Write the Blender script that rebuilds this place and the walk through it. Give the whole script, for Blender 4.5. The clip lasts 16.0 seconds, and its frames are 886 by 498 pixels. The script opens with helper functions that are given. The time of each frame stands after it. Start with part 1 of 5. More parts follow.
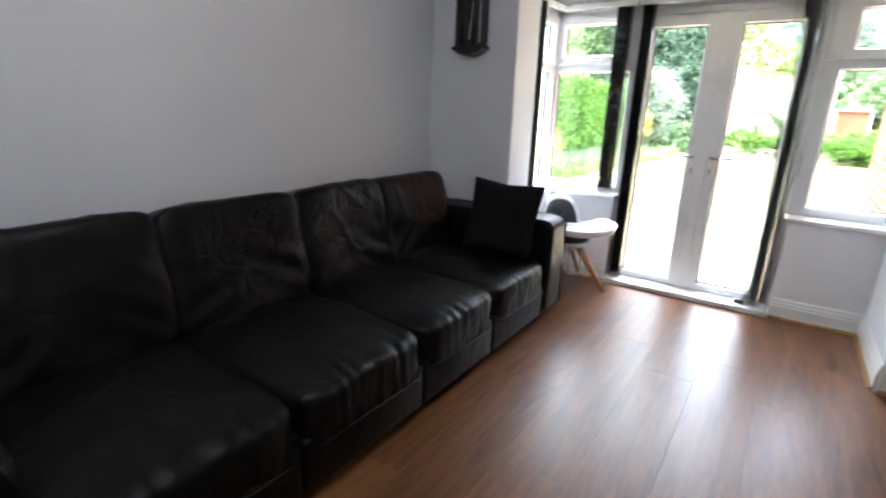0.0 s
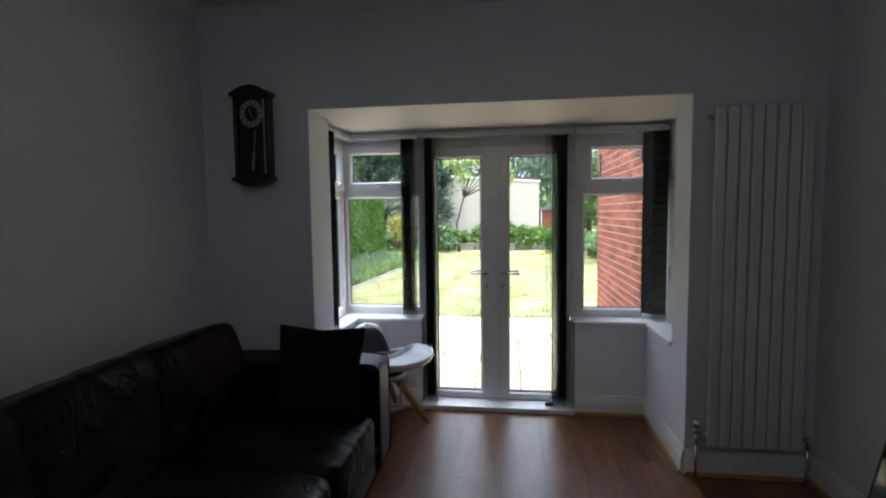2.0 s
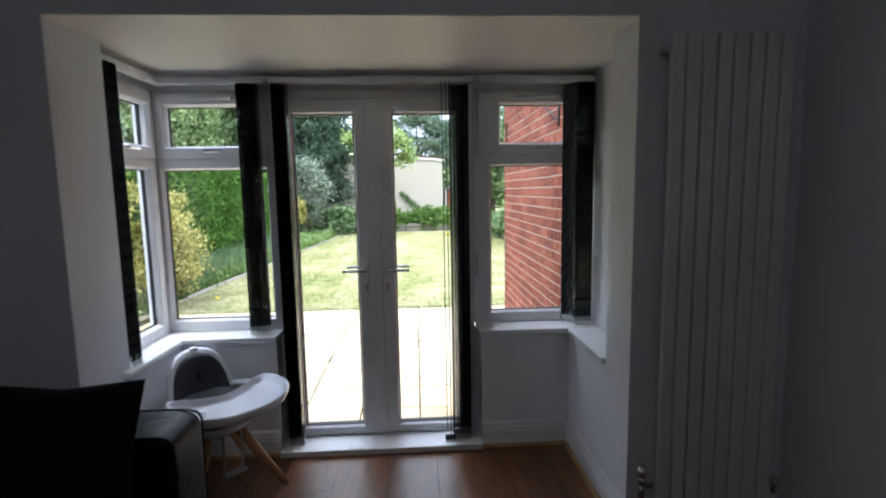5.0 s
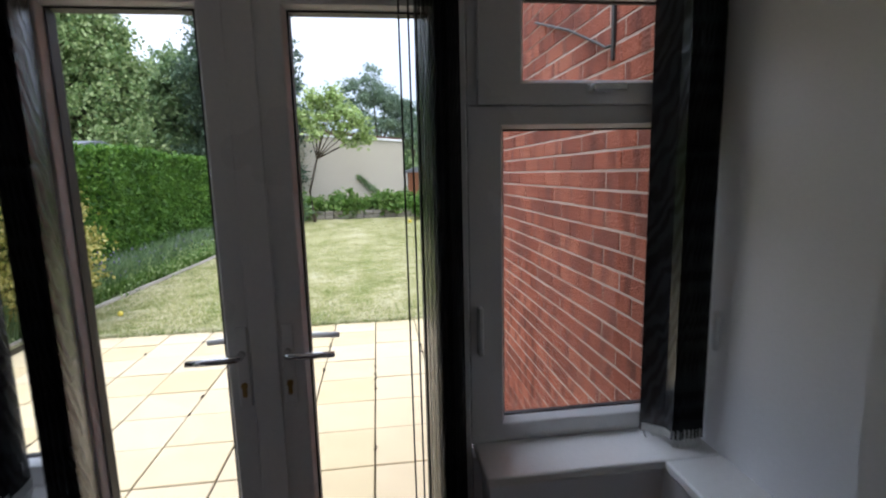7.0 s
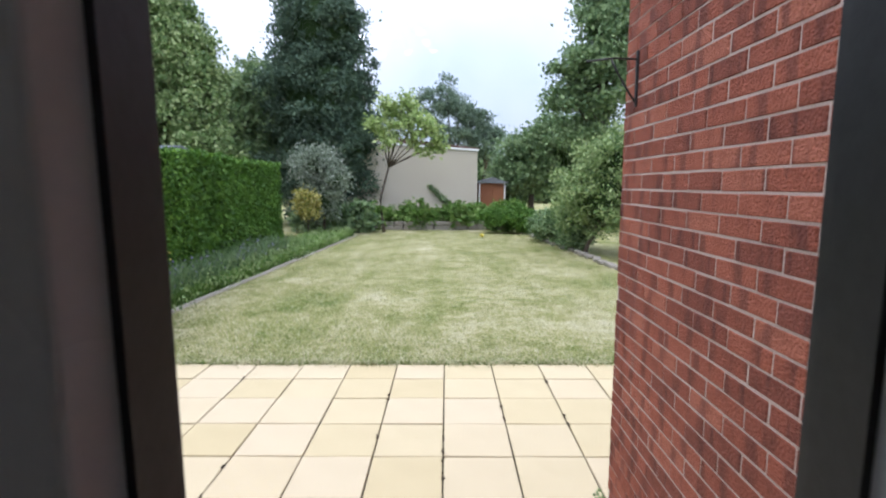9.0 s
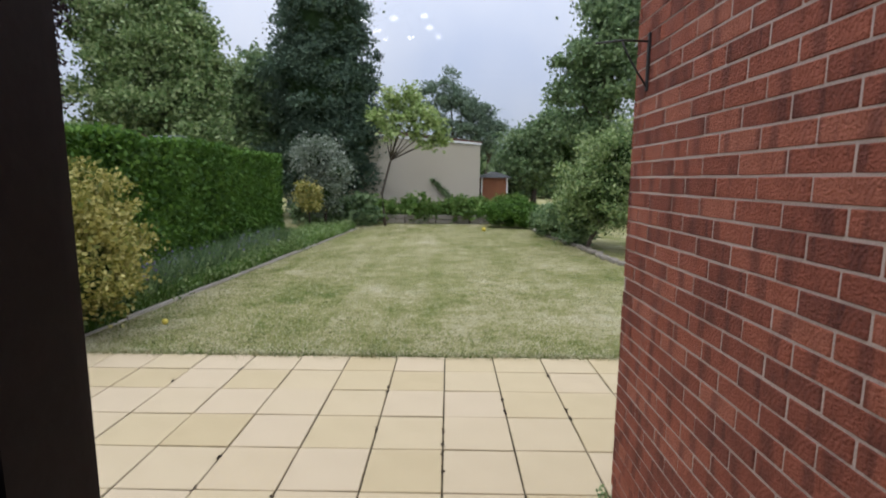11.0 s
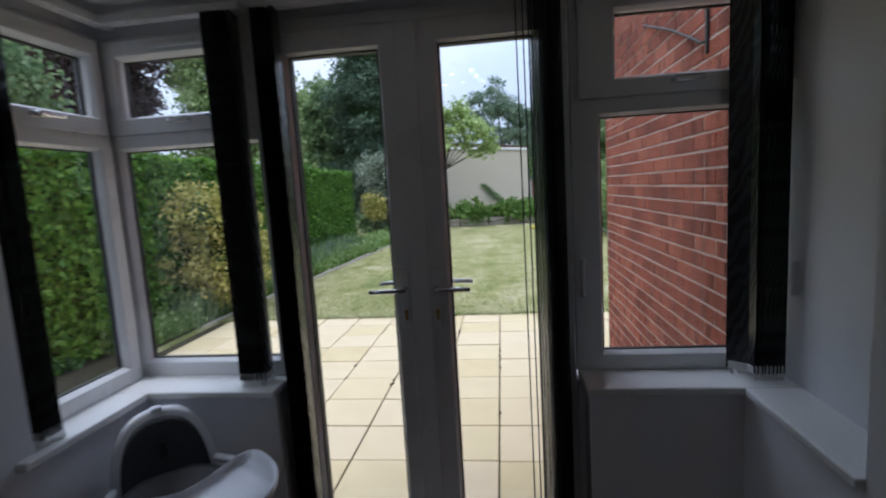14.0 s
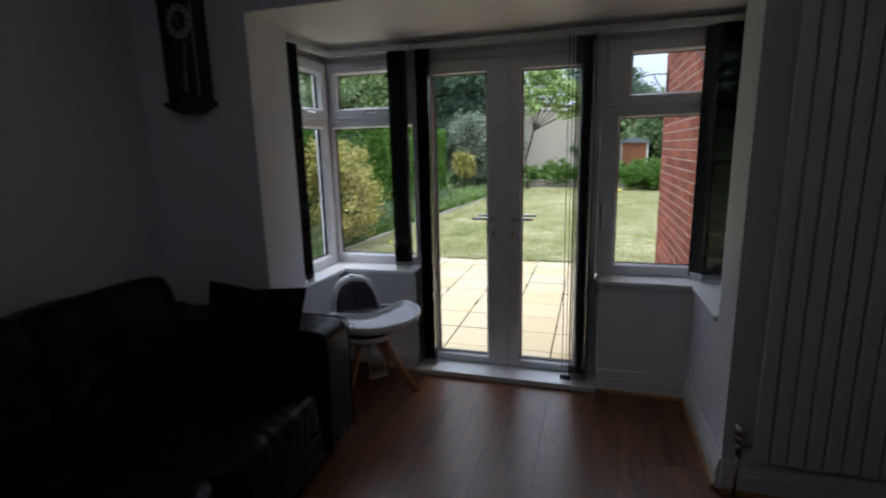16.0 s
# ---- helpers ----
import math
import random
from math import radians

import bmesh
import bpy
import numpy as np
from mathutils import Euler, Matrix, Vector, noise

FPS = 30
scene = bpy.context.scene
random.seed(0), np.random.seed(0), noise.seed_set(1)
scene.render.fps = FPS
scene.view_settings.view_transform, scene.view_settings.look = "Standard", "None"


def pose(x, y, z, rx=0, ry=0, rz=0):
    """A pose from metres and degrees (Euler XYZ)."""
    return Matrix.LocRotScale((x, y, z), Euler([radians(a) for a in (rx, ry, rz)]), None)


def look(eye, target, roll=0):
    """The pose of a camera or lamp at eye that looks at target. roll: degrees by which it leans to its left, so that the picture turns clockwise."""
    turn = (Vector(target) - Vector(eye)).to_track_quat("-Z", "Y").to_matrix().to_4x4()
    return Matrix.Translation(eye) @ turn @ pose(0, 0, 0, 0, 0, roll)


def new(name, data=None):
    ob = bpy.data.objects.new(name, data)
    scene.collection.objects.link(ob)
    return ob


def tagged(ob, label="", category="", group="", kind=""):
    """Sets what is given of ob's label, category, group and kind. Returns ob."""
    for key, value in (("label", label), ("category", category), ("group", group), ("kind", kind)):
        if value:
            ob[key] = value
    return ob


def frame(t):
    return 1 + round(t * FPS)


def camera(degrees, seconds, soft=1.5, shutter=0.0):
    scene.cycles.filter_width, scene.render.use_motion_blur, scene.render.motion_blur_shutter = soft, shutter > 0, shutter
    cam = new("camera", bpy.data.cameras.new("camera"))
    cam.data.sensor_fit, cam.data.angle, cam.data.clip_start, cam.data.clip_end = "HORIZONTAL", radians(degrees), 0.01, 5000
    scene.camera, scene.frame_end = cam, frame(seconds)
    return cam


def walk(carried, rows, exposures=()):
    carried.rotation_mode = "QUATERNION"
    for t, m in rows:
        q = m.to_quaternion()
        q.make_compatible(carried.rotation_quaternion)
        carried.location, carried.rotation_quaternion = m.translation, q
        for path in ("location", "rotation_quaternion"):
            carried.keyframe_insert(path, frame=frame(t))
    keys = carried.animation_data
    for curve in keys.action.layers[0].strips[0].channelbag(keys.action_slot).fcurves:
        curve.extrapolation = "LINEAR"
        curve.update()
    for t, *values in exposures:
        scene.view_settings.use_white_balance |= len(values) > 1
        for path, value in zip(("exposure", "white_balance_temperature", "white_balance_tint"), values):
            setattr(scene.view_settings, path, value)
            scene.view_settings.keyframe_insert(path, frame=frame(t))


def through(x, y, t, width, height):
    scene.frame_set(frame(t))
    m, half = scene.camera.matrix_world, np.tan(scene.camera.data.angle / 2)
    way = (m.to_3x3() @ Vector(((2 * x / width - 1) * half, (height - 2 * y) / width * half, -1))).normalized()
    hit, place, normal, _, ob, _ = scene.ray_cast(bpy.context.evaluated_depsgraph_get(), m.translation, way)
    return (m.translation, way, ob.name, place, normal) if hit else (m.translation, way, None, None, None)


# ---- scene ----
cam = camera(84.1, 16.0, soft=2.0, shutter=0.4)
PATH = [
    (0, (2.52, -3.981, 1.314), (1.437, -2.397, 0.75), 1.8),
    (0.3, (2.456, -3.872, 1.33), (1.522, -2.194, 0.771), 1.0),
    (0.5, (2.361, -3.755, 1.357), (1.425, -2.08, 0.792), -2.0),
    (1, (2.233, -3.743, 1.378), (1.463, -1.955, 0.915), -0.7),
    (1.5, (2.161, -3.733, 1.432), (1.76, -1.792, 1.164), -1.9),
    (2, (2.134, -3.744, 1.469), (1.866, -1.767, 1.321), -0.7),
    (2.5, (2.14, -3.748, 1.495), (1.952, -1.757, 1.502), -0.2),
    (3, (2.117, -3.766, 1.557), (1.994, -1.78, 1.756), -0.5),
    (3.5, (2.095, -3.732, 1.55), (2.063, -1.734, 1.615), -1.0),
    (4, (2.176, -3.533, 1.447), (2.268, -1.544, 1.26), -0.5),
    (4.2, (2.194, -3.39, 1.424), (2.291, -1.402, 1.231), -0.8),
    (6.3, (2.317, -1.852, 1.487), (2.441, 0.121, 1.18), -0.5),
    (6.5, (2.305, -1.697, 1.462), (2.458, 0.277, 1.178), 1.0),
    (7, (2.334, -1.346, 1.469), (2.591, 0.614, 1.164), -1.4),
    (7.5, (2.34, -0.979, 1.459), (2.398, 1.002, 1.191), -1.8),
    (8, (2.312, -0.658, 1.453), (2.345, 1.315, 1.127), -1.3),
    (8.5, (2.266, -0.392, 1.467), (2.387, 1.574, 1.12), -1.4),
    (9, (2.275, -0.226, 1.49), (2.26, 1.757, 1.23), -0.1),
    (9.2, (2.286, -0.205, 1.495), (2.257, 1.781, 1.26), -1.2),
    (11.3, (2.27, -0.16, 1.443), (2.25, 1.818, 1.135), 0.6),
    (11.5, (2.291, -0.219, 1.451), (2.247, 1.753, 1.117), -0.4),
    (12, (2.258, -0.515, 1.406), (2.313, 1.46, 1.092), -0.5),
    (12.5, (2.268, -0.813, 1.431), (2.332, 1.168, 1.159), -0.9),
    (13, (2.319, -1.13, 1.438), (2.183, 0.838, 1.108), -1.9),
    (13.5, (2.301, -1.484, 1.416), (2.189, 0.481, 1.057), -2.3),
    (13.6, (2.304, -1.546, 1.407), (2.178, 0.406, 0.992), -2.6),
    (14, (2.33, -1.805, 1.37), (2.087, 0.165, 1.127), -3.4),
    (14.5, (2.363, -2.113, 1.405), (1.913, -0.209, 0.991), -2.8),
    (15, (2.347, -2.462, 1.405), (2.019, -0.539, 0.962), -4.5),
    (15.2, (2.436, -2.583, 1.37), (2.107, -0.669, 0.895), -3.3),
    (15.5, (2.471, -2.739, 1.411), (2.107, -0.807, 1.042), -2.7),
    (16, (2.543, -3.029, 1.433), (1.969, -1.154, 1.037), -1.4),
]
walk(cam, [(t, look(eye, target, roll)) for t, eye, target, roll in PATH], exposures=[
    (0.0, 4.4, 6300, 11), (0.5, 3.65, 6600, 12), (1.0, 3.05, 6750, 11), (1.5, 2.5, 6450, 11), (2.5, 2.1, 6050, 12), (4.0, 2.15, 6050, 12),
    (6.5, 1.38, 6150, 15), (7.5, 1.12, 6250, 16), (8.5, 1.0, 6150, 17), (9.0, 0.85, 6100, 17), (11.5, 0.2, 6500, 17), (12.0, 0.42, 6350, 17), (13.0, 0.72, 6200, 17), (14.5, 0.72, 5850, 13), (15.5, 0.92, 6050, 13), (16.0, 1.1, 6150, 13),
])
SKY, SUN, LAMP = 1.15, 0.9, 11.5

# ---- world and light ----
world = bpy.data.worlds.new("overcast_sky")
scene.world = world
world.use_nodes = True
wn, wl = world.node_tree.nodes, world.node_tree.links
wn.clear()
w_out = wn.new("ShaderNodeOutputWorld")
w_bg = wn.new("ShaderNodeBackground")
w_sky = wn.new("ShaderNodeTexSky")
w_sky.sky_type, w_sky.sun_disc = "NISHITA", False
w_sky.sun_elevation, w_sky.sun_rotation = radians(52), radians(140)
w_scale = wn.new("ShaderNodeVectorMath")
w_scale.operation = "SCALE"
w_scale.inputs["Scale"].default_value = 0.12
w_tc = wn.new("ShaderNodeTexCoord")
w_noise = wn.new("ShaderNodeTexNoise")
w_noise.inputs["Scale"].default_value, w_noise.inputs["Detail"].default_value = 2.2, 5.0
w_ramp = wn.new("ShaderNodeValToRGB")
w_ramp.color_ramp.elements[0].position, w_ramp.color_ramp.elements[0].color = 0.3, (0.60, 0.70, 0.90, 1)
w_ramp.color_ramp.elements[1].position, w_ramp.color_ramp.elements[1].color = 0.7, (0.93, 0.97, 1.04, 1)
w_mix = wn.new("ShaderNodeMixRGB")
w_mix.inputs["Fac"].default_value = 0.85
wl.new(w_sky.outputs[0], w_scale.inputs[0])
wl.new(w_tc.outputs["Generated"], w_noise.inputs["Vector"])
wl.new(w_noise.outputs["Fac"], w_ramp.inputs["Fac"])
wl.new(w_scale.outputs[0], w_mix.inputs[1])
wl.new(w_ramp.outputs[0], w_mix.inputs[2])
# an overcast sky is brighter overhead than at the horizon
w_sep, w_up, w_grade = wn.new("ShaderNodeSeparateXYZ"), wn.new("ShaderNodeMapRange"), wn.new("ShaderNodeVectorMath")
w_grade.operation = "SCALE"
w_up.inputs["From Min"].default_value, w_up.inputs["From Max"].default_value = 0.0, 1.0
w_up.inputs["To Min"].default_value, w_up.inputs["To Max"].default_value = 0.47, 1.66
wl.new(w_tc.outputs["Generated"], w_sep.inputs[0])
wl.new(w_sep.outputs["Z"], w_up.inputs["Value"])
wl.new(w_mix.outputs[0], w_grade.inputs[0])
wl.new(w_up.outputs[0], w_grade.inputs["Scale"])
wl.new(w_grade.outputs[0], w_bg.inputs["Color"])
w_bg.inputs["Strength"].default_value = SKY
wl.new(w_bg.outputs[0], w_out.inputs[0])
sun = new("sun", bpy.data.lights.new("sun", "SUN"))
sun.data.energy, sun.data.angle, sun.data.color = SUN, radians(25), (1.0, 0.97, 0.93)
sun.matrix_world = look((-6, 4, 16), (0, 8, 0))


# ---- materials ----
def shader(name, base=(0.8, 0.8, 0.8), rough=0.5, metal=0.0, spec=0.5):
    m = bpy.data.materials.new(name)
    m.use_nodes = True
    b = m.node_tree.nodes["Principled BSDF"]
    b.inputs["Base Color"].default_value = (*base, 1)
    b.inputs["Roughness"].default_value, b.inputs["Metallic"].default_value = rough, metal
    b.inputs["Specular IOR Level"].default_value = spec
    return m, m.node_tree.nodes, m.node_tree.links, b


def ramp_node(n, stops):
    r = n.new("ShaderNodeValToRGB")
    e = r.color_ramp.elements
    while len(e) < len(stops):
        e.new(0.5)
    for el, (p, c) in zip(e, stops):
        el.position, el.color = p, (*c, 1)
    return r


def coords(n, l, scale=(1, 1, 1), kind="Object"):
    tc, mp = n.new("ShaderNodeTexCoord"), n.new("ShaderNodeMapping")
    mp.inputs["Scale"].default_value = scale
    l.new(tc.outputs[kind], mp.inputs["Vector"])
    return mp.outputs["Vector"]


def noise_node(n, l, vec, scale, detail=4.0, rough=0.55, dist=0.0):
    t = n.new("ShaderNodeTexNoise")
    t.inputs["Scale"].default_value, t.inputs["Detail"].default_value = scale, detail
    t.inputs["Roughness"].default_value, t.inputs["Distortion"].default_value = rough, dist
    l.new(vec, t.inputs["Vector"])
    return t.outputs["Fac"]


def add_bump(n, l, b, height, strength=0.2, dist=0.01):
    u = n.new("ShaderNodeBump")
    u.inputs["Strength"].default_value, u.inputs["Distance"].default_value = strength, dist
    l.new(height, u.inputs["Height"])
    l.new(u.outputs[0], b.inputs["Normal"])


def two_scale(name, dark, light, big=1.5, fine=60, rough=0.5, bump=0.1, dist=0.004, metal=0.0, spec=0.5, stretch=(1, 1, 1), mix=0.45, rough_var=0.12):
    """A plain finish with broad patches, fine grain and uneven gloss."""
    m, n, l, b = shader(name, light, rough, metal, spec)
    v = coords(n, l, stretch)
    f1, f2 = noise_node(n, l, v, big), noise_node(n, l, v, fine, 3.0)
    mx = n.new("ShaderNodeMix")
    mx.inputs["Factor"].default_value = mix
    l.new(f1, mx.inputs["A"]); l.new(f2, mx.inputs["B"])
    r = ramp_node(n, [(0.3, dark), (0.7, light)])
    l.new(mx.outputs["Result"], r.inputs["Fac"])
    l.new(r.outputs[0], b.inputs["Base Color"])
    mr = n.new("ShaderNodeMapRange")
    mr.inputs["To Min"].default_value, mr.inputs["To Max"].default_value = max(0.02, rough - rough_var), min(1.0, rough + rough_var)
    l.new(f1, mr.inputs["Value"]); l.new(mr.outputs[0], b.inputs["Roughness"])
    if bump:
        add_bump(n, l, b, f2, bump, dist)
    return m


def varied(name, stops, fine=40, rough=0.85, bump=0.5, dist=0.01, island=False, spread=0.75, spec=0.3, bands=False, clouds=0.8):
    """Pieces that differ one from the next, with grain of their own."""
    m, n, l, b = shader(name, stops[0][1], rough, 0, spec)
    if island:
        rnd = n.new("ShaderNodeNewGeometry").outputs["Random Per Island"]
    else:
        rnd = n.new("ShaderNodeObjectInfo").outputs["Random"]
    v = coords(n, l, (1, 1, 1))
    f1, f2 = noise_node(n, l, v, fine, 4.0), noise_node(n, l, v, fine * 0.12, 2.0)
    mx = n.new("ShaderNodeMix")
    mx.inputs["Factor"].default_value = 1 - spread
    l.new(rnd, mx.inputs["A"]); l.new(f1, mx.inputs["B"])
    r = ramp_node(n, stops)
    l.new(mx.outputs["Result"], r.inputs["Fac"])
    m2 = n.new("ShaderNodeMixRGB")
    m2.blend_type = "MULTIPLY"
    r2 = ramp_node(n, [(0.25, (0.72, 0.70, 0.68)), (0.6, (1, 1, 1))])
    l.new(f2, r2.inputs["Fac"])
    m2.inputs["Fac"].default_value = clouds
    l.new(r.outputs[0], m2.inputs[1]); l.new(r2.outputs[0], m2.inputs[2])
    colour = m2.outputs[0]
    if bands:
        # kiss marks: darker purple bands across the brick, shifted from one brick to the next
        comb, add = n.new("ShaderNodeCombineXYZ"), n.new("ShaderNodeVectorMath")
        far = n.new("ShaderNodeMath")
        far.operation = "MULTIPLY"
        far.inputs[1].default_value = 41.0
        l.new(rnd, far.inputs[0]); l.new(far.outputs[0], comb.inputs[1])
        l.new(coords(n, l, (0.4, 13, 2.5)), add.inputs[0]); l.new(comb.outputs[0], add.inputs[1])
        fb = noise_node(n, l, add.outputs[0], 1.0, 2.0, 0.5)
        rb = ramp_node(n, [(0.38, (0.52, 0.54, 0.62)), (0.50, (1, 1, 1)), (0.62, (1.0, 1.0, 1.0)), (0.70, (1.16, 1.10, 0.98))])
        l.new(fb, rb.inputs["Fac"])
        m3 = n.new("ShaderNodeMixRGB")
        m3.blend_type = "MULTIPLY"
        m3.inputs["Fac"].default_value = 0.85
        l.new(colour, m3.inputs[1]); l.new(rb.outputs[0], m3.inputs[2])
        colour = m3.outputs[0]
    l.new(colour, b.inputs["Base Color"])
    add_bump(n, l, b, f1, bump, dist)
    return m


def glass_material(name, tint=(0.97, 0.985, 0.98)):
    m = bpy.data.materials.new(name)
    m.use_nodes = True
    n, l = m.node_tree.nodes, m.node_tree.links
    n.clear()
    out, mixs = n.new("ShaderNodeOutputMaterial"), n.new("ShaderNodeMixShader")
    tr, gl, fr = n.new("ShaderNodeBsdfTransparent"), n.new("ShaderNodeBsdfGlossy"), n.new("ShaderNodeLayerWeight")
    tr.inputs["Color"].default_value = (*tint, 1)
    gl.inputs["Roughness"].default_value = 0.01
    fr.inputs["Blend"].default_value = 0.5
    pw, sc = n.new("ShaderNodeMath"), n.new("ShaderNodeMath")
    pw.operation, sc.operation = "POWER", "MULTIPLY_ADD"
    pw.inputs[1].default_value, sc.inputs[1].default_value, sc.inputs[2].default_value = 5.0, 0.7, 0.022
    l.new(fr.outputs["Facing"], pw.inputs[0]); l.new(pw.outputs[0], sc.inputs[0])
    l.new(sc.outputs[0], mixs.inputs[0]); l.new(tr.outputs[0], mixs.inputs[1]); l.new(gl.outputs[0], mixs.inputs[2])
    l.new(mixs.outputs[0], out.inputs[0])
    return m


def leaf_material(name, stops, rough=0.55, through=0.35, big_scale=0.9, weight=0.5):
    m, n, l, b = shader(name, stops[0][1], rough, 0, 0.3)
    rnd = n.new("ShaderNodeNewGeometry").outputs["Random Per Island"]
    r = ramp_node(n, stops)
    big = noise_node(n, l, coords(n, l), big_scale, 6.0, 0.65)
    mx = n.new("ShaderNodeMix")
    mx.inputs["Factor"].default_value = weight
    l.new(rnd, mx.inputs["A"]); l.new(big, mx.inputs["B"])
    l.new(mx.outputs["Result"], r.inputs["Fac"])
    l.new(r.outputs[0], b.inputs["Base Color"])
    tl, ms = n.new("ShaderNodeBsdfTranslucent"), n.new("ShaderNodeMixShader")
    l.new(r.outputs[0], tl.inputs["Color"])
    ms.inputs[0].default_value = through
    out = n["Material Output"]
    l.new(b.outputs[0], ms.inputs[1]); l.new(tl.outputs[0], ms.inputs[2])
    l.new(ms.outputs[0], out.inputs[0])
    return m


WALL = two_scale("painted_plaster", (0.70, 0.715, 0.76), (0.76, 0.775, 0.82), 0.8, 140, 0.75, 0.10, 0.002)
CEILING = two_scale("ceiling_paint", (0.72, 0.71, 0.68), (0.78, 0.77, 0.74), 0.7, 120, 0.85, 0.08, 0.002)
BAYPAINT = two_scale("bay_white_paint", (0.76, 0.74, 0.69), (0.84, 0.82, 0.77), 0.9, 90, 0.5, 0.08, 0.002)
BAYWALL = two_scale("bay_wall_paint", (0.78, 0.79, 0.82), (0.85, 0.86, 0.89), 0.9, 110, 0.6, 0.08, 0.002)
GLOSS = two_scale("white_gloss_paint", (0.76, 0.76, 0.75), (0.84, 0.84, 0.83), 2.5, 80, 0.32, 0.05, 0.002)
PVC = two_scale("white_upvc", (0.74, 0.75, 0.76), (0.82, 0.82, 0.82), 2.0, 120, 0.28, 0.03, 0.001)
GASKET = two_scale("black_rubber_gasket", (0.015, 0.015, 0.016), (0.03, 0.03, 0.032), 4, 90, 0.6, 0.1)
GLASS = glass_material("window_glass")
CHROME = two_scale("brushed_chrome", (0.55, 0.55, 0.56), (0.75, 0.75, 0.76), 6, 200, 0.25, 0.03, 0.001, 1.0)
BRASS = two_scale("worn_brass", (0.45, 0.28, 0.10), (0.65, 0.44, 0.16), 8, 200, 0.35, 0.05, 0.001, 1.0)
LEATHER_STOPS = ((0.0030, 0.0028, 0.0027), (0.0065, 0.0060, 0.0058))
BLACKCLOTH = two_scale("black_velvet_cloth", (0.006, 0.006, 0.007), (0.014, 0.014, 0.015), 3, 300, 0.95, 0.4, 0.002, spec=0.1)
BLACKWOOD = two_scale("black_lacquered_wood", (0.010, 0.009, 0.009), (0.022, 0.018, 0.016), 3, 60, 0.3, 0.05, 0.001, stretch=(8, 8, 1))
SILVER = two_scale("silver_dial", (0.42, 0.42, 0.44), (0.55, 0.55, 0.57), 5, 120, 0.35, 0.03, 0.001, 0.6)
BLACKPLASTIC = two_scale("black_plastic", (0.010, 0.010, 0.011), (0.018, 0.018, 0.019), 4, 150, 0.35, 0.05, 0.001)
SCREEN = two_scale("dark_screen", (0.006, 0.006, 0.007), (0.009, 0.009, 0.010), 2, 60, 0.08, 0.0)
RADIATOR = two_scale("white_radiator_enamel", (0.70, 0.70, 0.71), (0.78, 0.78, 0.78), 1.5, 100, 0.35, 0.03, 0.001)
CHAIRWHITE = two_scale("white_moulded_plastic", (0.76, 0.78, 0.83), (0.84, 0.86, 0.89), 3, 110, 0.2, 0.04, 0.001)
GREYPLASTIC = two_scale("smoky_grey_plastic", (0.30, 0.30, 0.31), (0.40, 0.40, 0.41), 3, 110, 0.25, 0.04, 0.001)
PADGREY = two_scale("charcoal_wipe_clean_padding", (0.020, 0.022, 0.028), (0.05, 0.052, 0.06), 8, 160, 0.55, 0.3, 0.003)
BEECH = two_scale("orange_beech", (0.42, 0.21, 0.09), (0.58, 0.32, 0.15), 6, 60, 0.4, 0.1, 0.001, stretch=(6, 6, 0.6))
BEAD = two_scale("honey_wood_bead", (0.30, 0.17, 0.06), (0.42, 0.25, 0.10), 5, 80, 0.45, 0.1, 0.001)
CHAINWHITE = two_scale("white_plastic_chain", (0.62, 0.62, 0.60), (0.76, 0.76, 0.74), 5, 90, 0.4, 0.0)
LEDGLASS, _n, _l, _b = shader("lit_lamp_glass", (1, 1, 1), 0.3)
_b.inputs["Emission Color"].default_value, _b.inputs["Emission Strength"].default_value = (0.92, 0.96, 1.0, 1), LAMP
MORTAR = two_scale("pale_mortar", (0.44, 0.33, 0.285), (0.58, 0.46, 0.40), 4, 120, 0.95, 0.5, 0.006, spec=0.2)
RENDER = two_scale("cream_render", (0.50, 0.44, 0.35), (0.60, 0.54, 0.44), 0.5, 22, 0.95, 0.5, 0.015, spec=0.2)
ROOFTILE = two_scale("brown_roof_tile", (0.09, 0.05, 0.04), (0.17, 0.10, 0.08), 1.5, 20, 0.85, 0.4, 0.02, spec=0.2)
SLATE = two_scale("grey_roof_felt", (0.14, 0.15, 0.17), (0.24, 0.25, 0.27), 1.2, 25, 0.85, 0.3, 0.01, spec=0.2)
REDWOOD = two_scale("red_brown_stained_boards", (0.22, 0.075, 0.035), (0.36, 0.14, 0.065), 2, 30, 0.7, 0.3, 0.01, stretch=(1, 1, 5))
OLDWOOD = two_scale("weathered_timber", (0.36, 0.32, 0.26), (0.56, 0.50, 0.42), 2, 30, 0.9, 0.5, 0.01, stretch=(1, 0.3, 3), spec=0.2)
STONE = two_scale("weathered_stone", (0.20, 0.18, 0.15), (0.38, 0.34, 0.28), 2, 26, 0.95, 0.6, 0.02, spec=0.2)
BARK = two_scale("grey_brown_bark", (0.05, 0.04, 0.03), (0.13, 0.10, 0.075), 3, 26, 0.95, 0.8, 0.03, stretch=(1, 1, 0.25), spec=0.2)
SOIL = two_scale("dark_garden_soil", (0.035, 0.03, 0.018), (0.085, 0.07, 0.04), 1.5, 18, 0.98, 0.8, 0.04, spec=0.1)
IRON = two_scale("black_painted_iron", (0.012, 0.012, 0.013), (0.03, 0.028, 0.027), 5, 80, 0.5, 0.2, 0.002)
YELLOW = two_scale("yellow_plastic", (0.65, 0.50, 0.06), (0.80, 0.64, 0.12), 6, 90, 0.5, 0.1)
